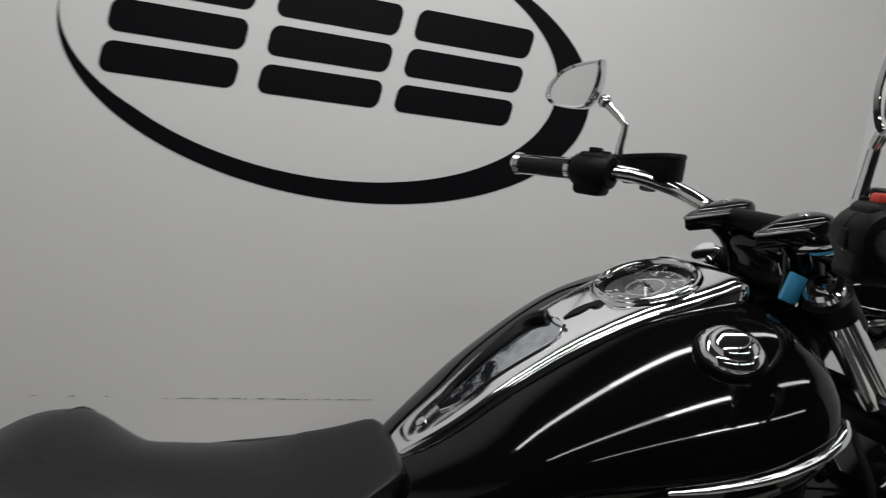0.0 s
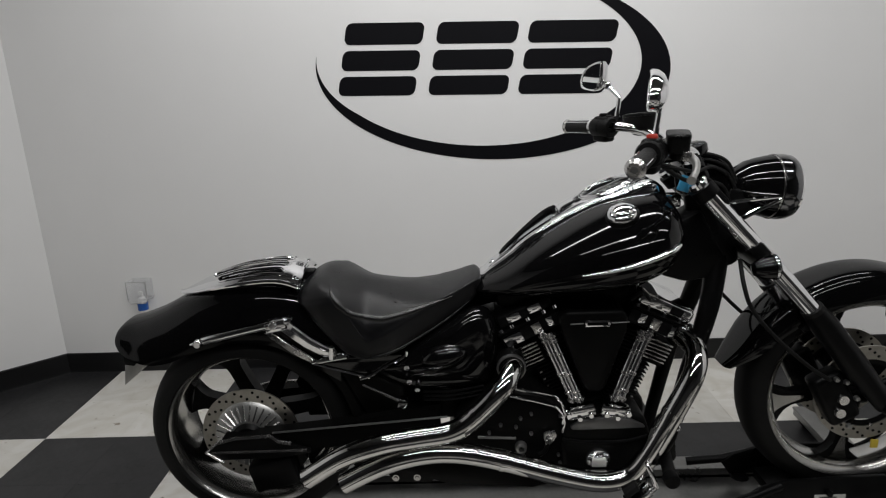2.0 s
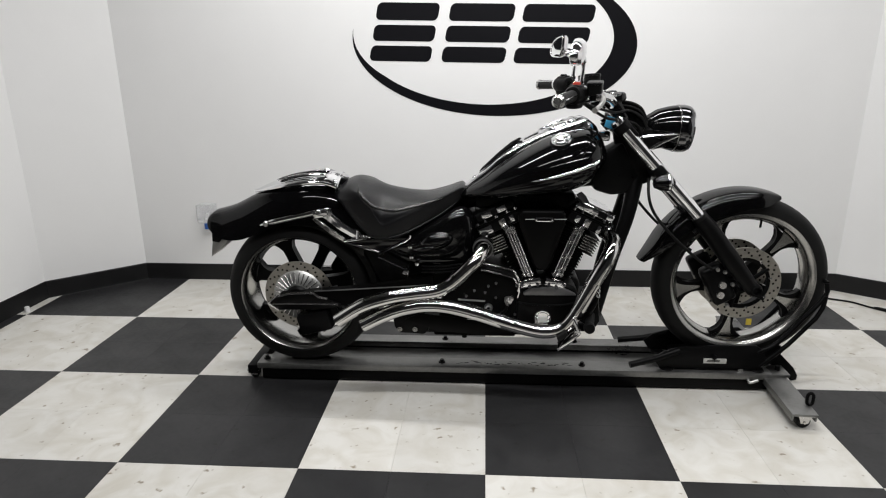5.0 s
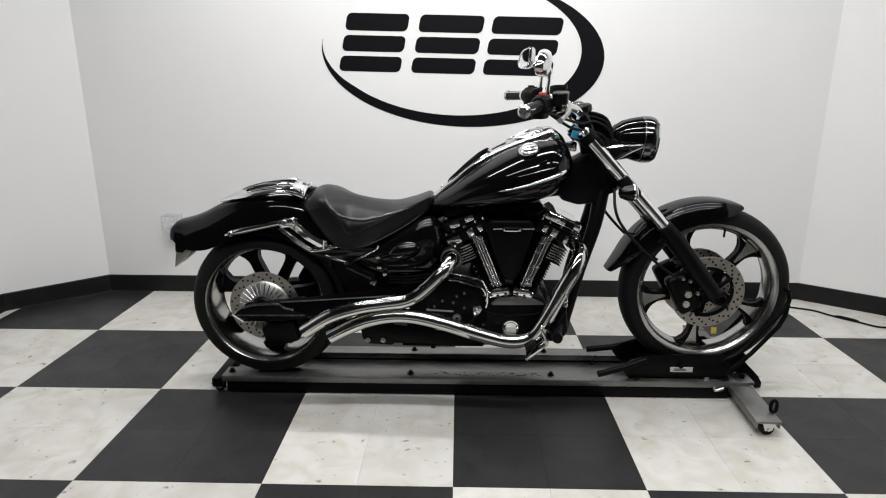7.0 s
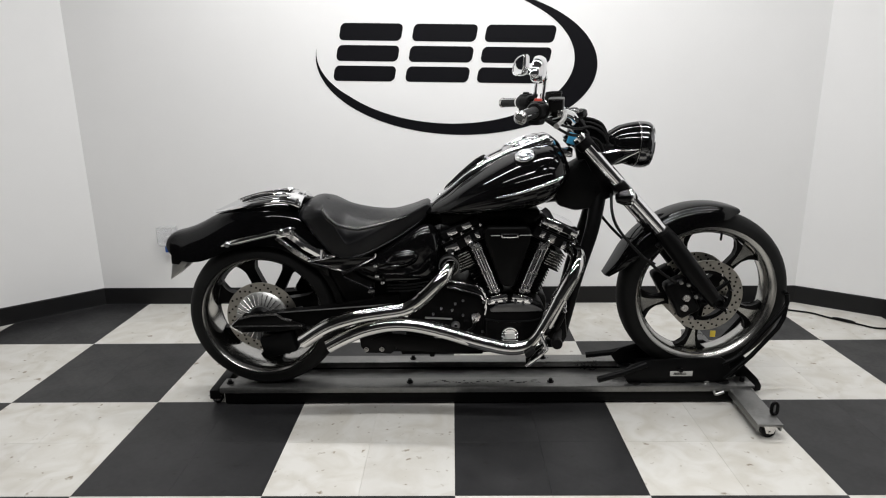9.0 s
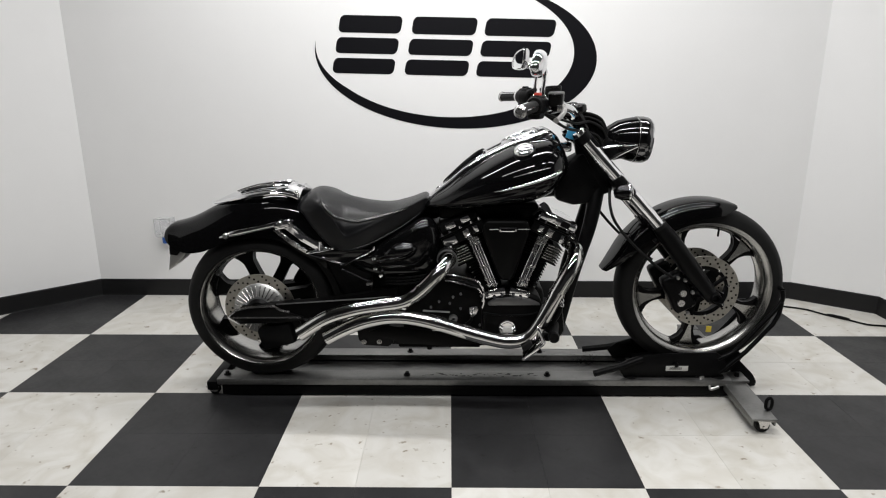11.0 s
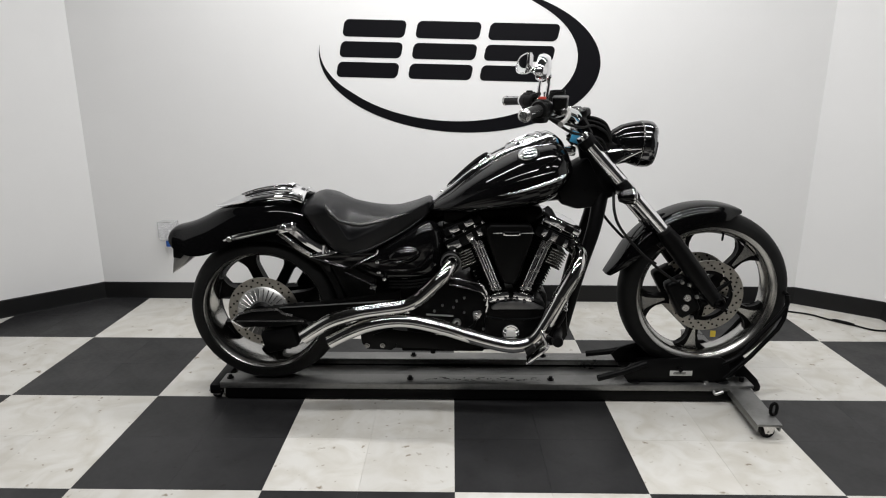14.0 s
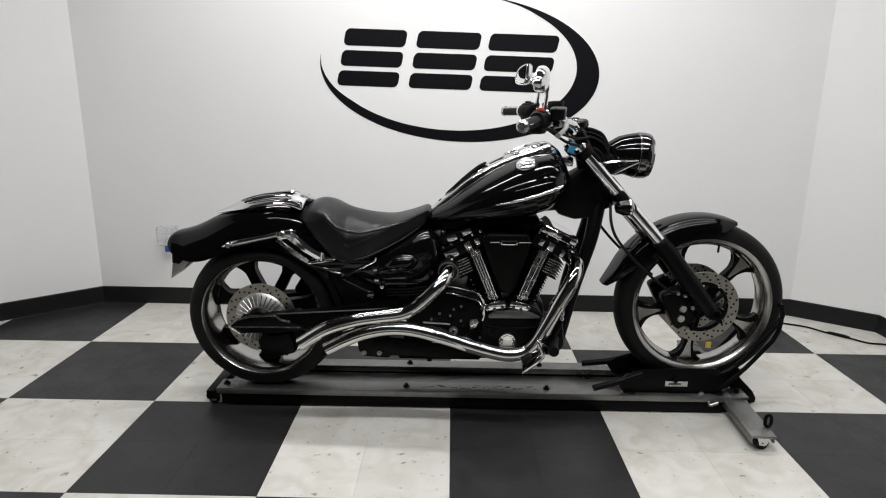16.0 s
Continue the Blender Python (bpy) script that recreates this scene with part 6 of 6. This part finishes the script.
# ---- small things of the room ----
cx, cz = -1.042, 0.425
wy = wall_y(cx)
disp = thing("wall_dispenser", (cx, wy, cz), "clear plastic wall holder with a blue-labelled bottle", "dispenser")
outer = [(cx - 0.046, cz + 0.055), (cx + 0.046, cz + 0.055), (cx + 0.046, cz - 0.035), (cx + 0.034, cz - 0.05), (cx - 0.036, cz - 0.05), (cx - 0.046, cz - 0.035)]
part("back_plate", plate(outer, wy - 0.006, wy - 0.002, 0.001), M_CLEAR, disp)
part("front_plate", plate(outer, wy - 0.075, wy - 0.071, 0.001), M_CLEAR, disp)
for u in (-1, 1):
    part("side_plate", box(cx + u * 0.044 - 0.002, wy - 0.0705, cz - 0.033, cx + u * 0.044 + 0.002, wy - 0.0065, cz + 0.054), M_CLEAR, disp)
for (xa, za), (xb, zb) in zip(outer, outer[1:] + outer[:1]):
    part("holder_edge", tube([(xa, wy - 0.073, za), (xb, wy - 0.073, zb)], 0.0014, 6), M_SATIN, disp)
part("shelf", box(cx - 0.041, wy - 0.0705, cz - 0.036, cx + 0.041, wy - 0.0065, cz - 0.032), M_CLEAR, disp)
part("bottle", lathe([(0.0001, -0.055), (0.020, -0.053), (0.022, -0.047), (0.022, 0.0), (0.017, 0.012), (0.009, 0.02), (0.009, 0.045), (0.0001, 0.045)], (cx + 0.002, wy - 0.040, cz - 0.045), "z", 24, False), M_WHITE, disp)
part("bottle_label", lathe([(0.0225, -0.045), (0.0235, -0.045), (0.0235, -0.008), (0.0225, -0.008)], (cx + 0.002, wy - 0.040, cz - 0.045), "z", 24), M_INK, disp)
# scuff along the wall where bars have rubbed it
bms = []
for k in range(22):
    x = 0.14 + 0.57 * k / 21 + rnd.uniform(-0.01, 0.01)
    ln = rnd.uniform(0.010, 0.045)
    z = 0.374 - 0.026 * (k / 21) + rnd.uniform(-0.001, 0.001)
    h = rnd.uniform(0.0006, 0.0022)
    bms.append(on_wall([(x, z), (x + ln * 0.5, z - h * 0.5), (x + ln, z), (x + ln * 0.5, z + h)], 0.0012))
for x, z, ln in ((-0.11, 0.39, 0.02), (-0.02, 0.386, 0.012), (-0.2, 0.395, 0.015)):
    bms.append(on_wall([(x, z), (x + ln * 0.5, z - 0.001), (x + ln, z), (x + ln * 0.5, z + 0.001)], 0.0012))
part("scuff_mark", joined(*bms), M_SCUFF, walls[0], "thin grey scuff line", smooth=0)
cable = part("power_cable", tube([(2.30, 1.12, 0.006), (2.42, 1.06, 0.006), (2.49, 1.025, 0.006), (2.59, 0.975, 0.006), (2.65, 0.898, 0.006), (2.726, 0.823, 0.006), (2.79, 0.752, 0.006), (2.86, 0.735, 0.006), (2.95, 0.70, 0.006)], 0.0048, 8), M_PLASTIC, None)
part("cable_joint", tube([(2.66, 0.888, 0.009), (2.675, 0.873, 0.0095), (2.72, 0.828, 0.0095), (2.735, 0.813, 0.009)], [0.006, 0.0085, 0.0085, 0.006], 10, smooth=False), M_PLASTIC, cable)
tagged(cable, "dark power cable lying on the floor by the wall", "cable")
plug = part("door_stop", lathe([(0.0001, 0.03), (0.012, 0.028), (0.014, 0.0), (0.0001, 0.0)], (-1.855, 0.652, 0.0), "z", 14, False), M_WHITE, None)
tagged(plug, "small white plug lying at the wall foot", "plug")

# ---- floor tiles ----
T = S / 2
poly = ROOM


def inside(x, y):
    c = False
    for (x0, y0), (x1, y1) in zip(poly, poly[1:] + poly[:1]):
        if (y0 > y) != (y1 > y) and x < (x1 - x0) * (y - y0) / (y1 - y0) + x0:
            c = not c
    return c


def tile_mesh(name, material):
    b = box(-T / 2 + 0.0003, -T / 2 + 0.0003, -0.0035, T / 2 - 0.0003, T / 2 - 0.0003, 0.0)
    me = bpy.data.meshes.new(name)
    bmesh.ops.recalc_face_normals(b, faces=b.faces[:])
    b.to_mesh(me)
    b.free()
    me.materials.append(material)
    return me


ME_W, ME_B = tile_mesh("white_tile", M_TILEW), tile_mesh("black_tile", M_TILEB)
rest = {0: [], 1: []}
for i in range(-7, 11):
    for j in range(-15, 5):
        x, y = (i + 0.5) * T, (j + 0.5) * T
        if not any(inside(x + u * T * 0.5, y + v * T * 0.5) for u in (-1, 0, 1) for v in (-1, 0, 1)):
            continue
        dark = (i // 2 + j // 2) % 2 == 0
        if j >= -5:
            ob = new("tile", ME_B if dark else ME_W)
            ob.parent = floor
            ob.location = (x, y, 0)
        else:
            rest[int(dark)].append((x, y))
for k, places in rest.items():
    b = bmesh.new()
    for x, y in places:
        h = T / 2 - 0.0003
        b.faces.new([b.verts.new((x + u * h, y + v * h, 0)) for u, v in ((-1, -1), (1, -1), (1, 1), (-1, 1))])
    tagged(part("tile_field", b, M_TILEB if k else M_TILEW, floor, smooth=0), kind="stuff")
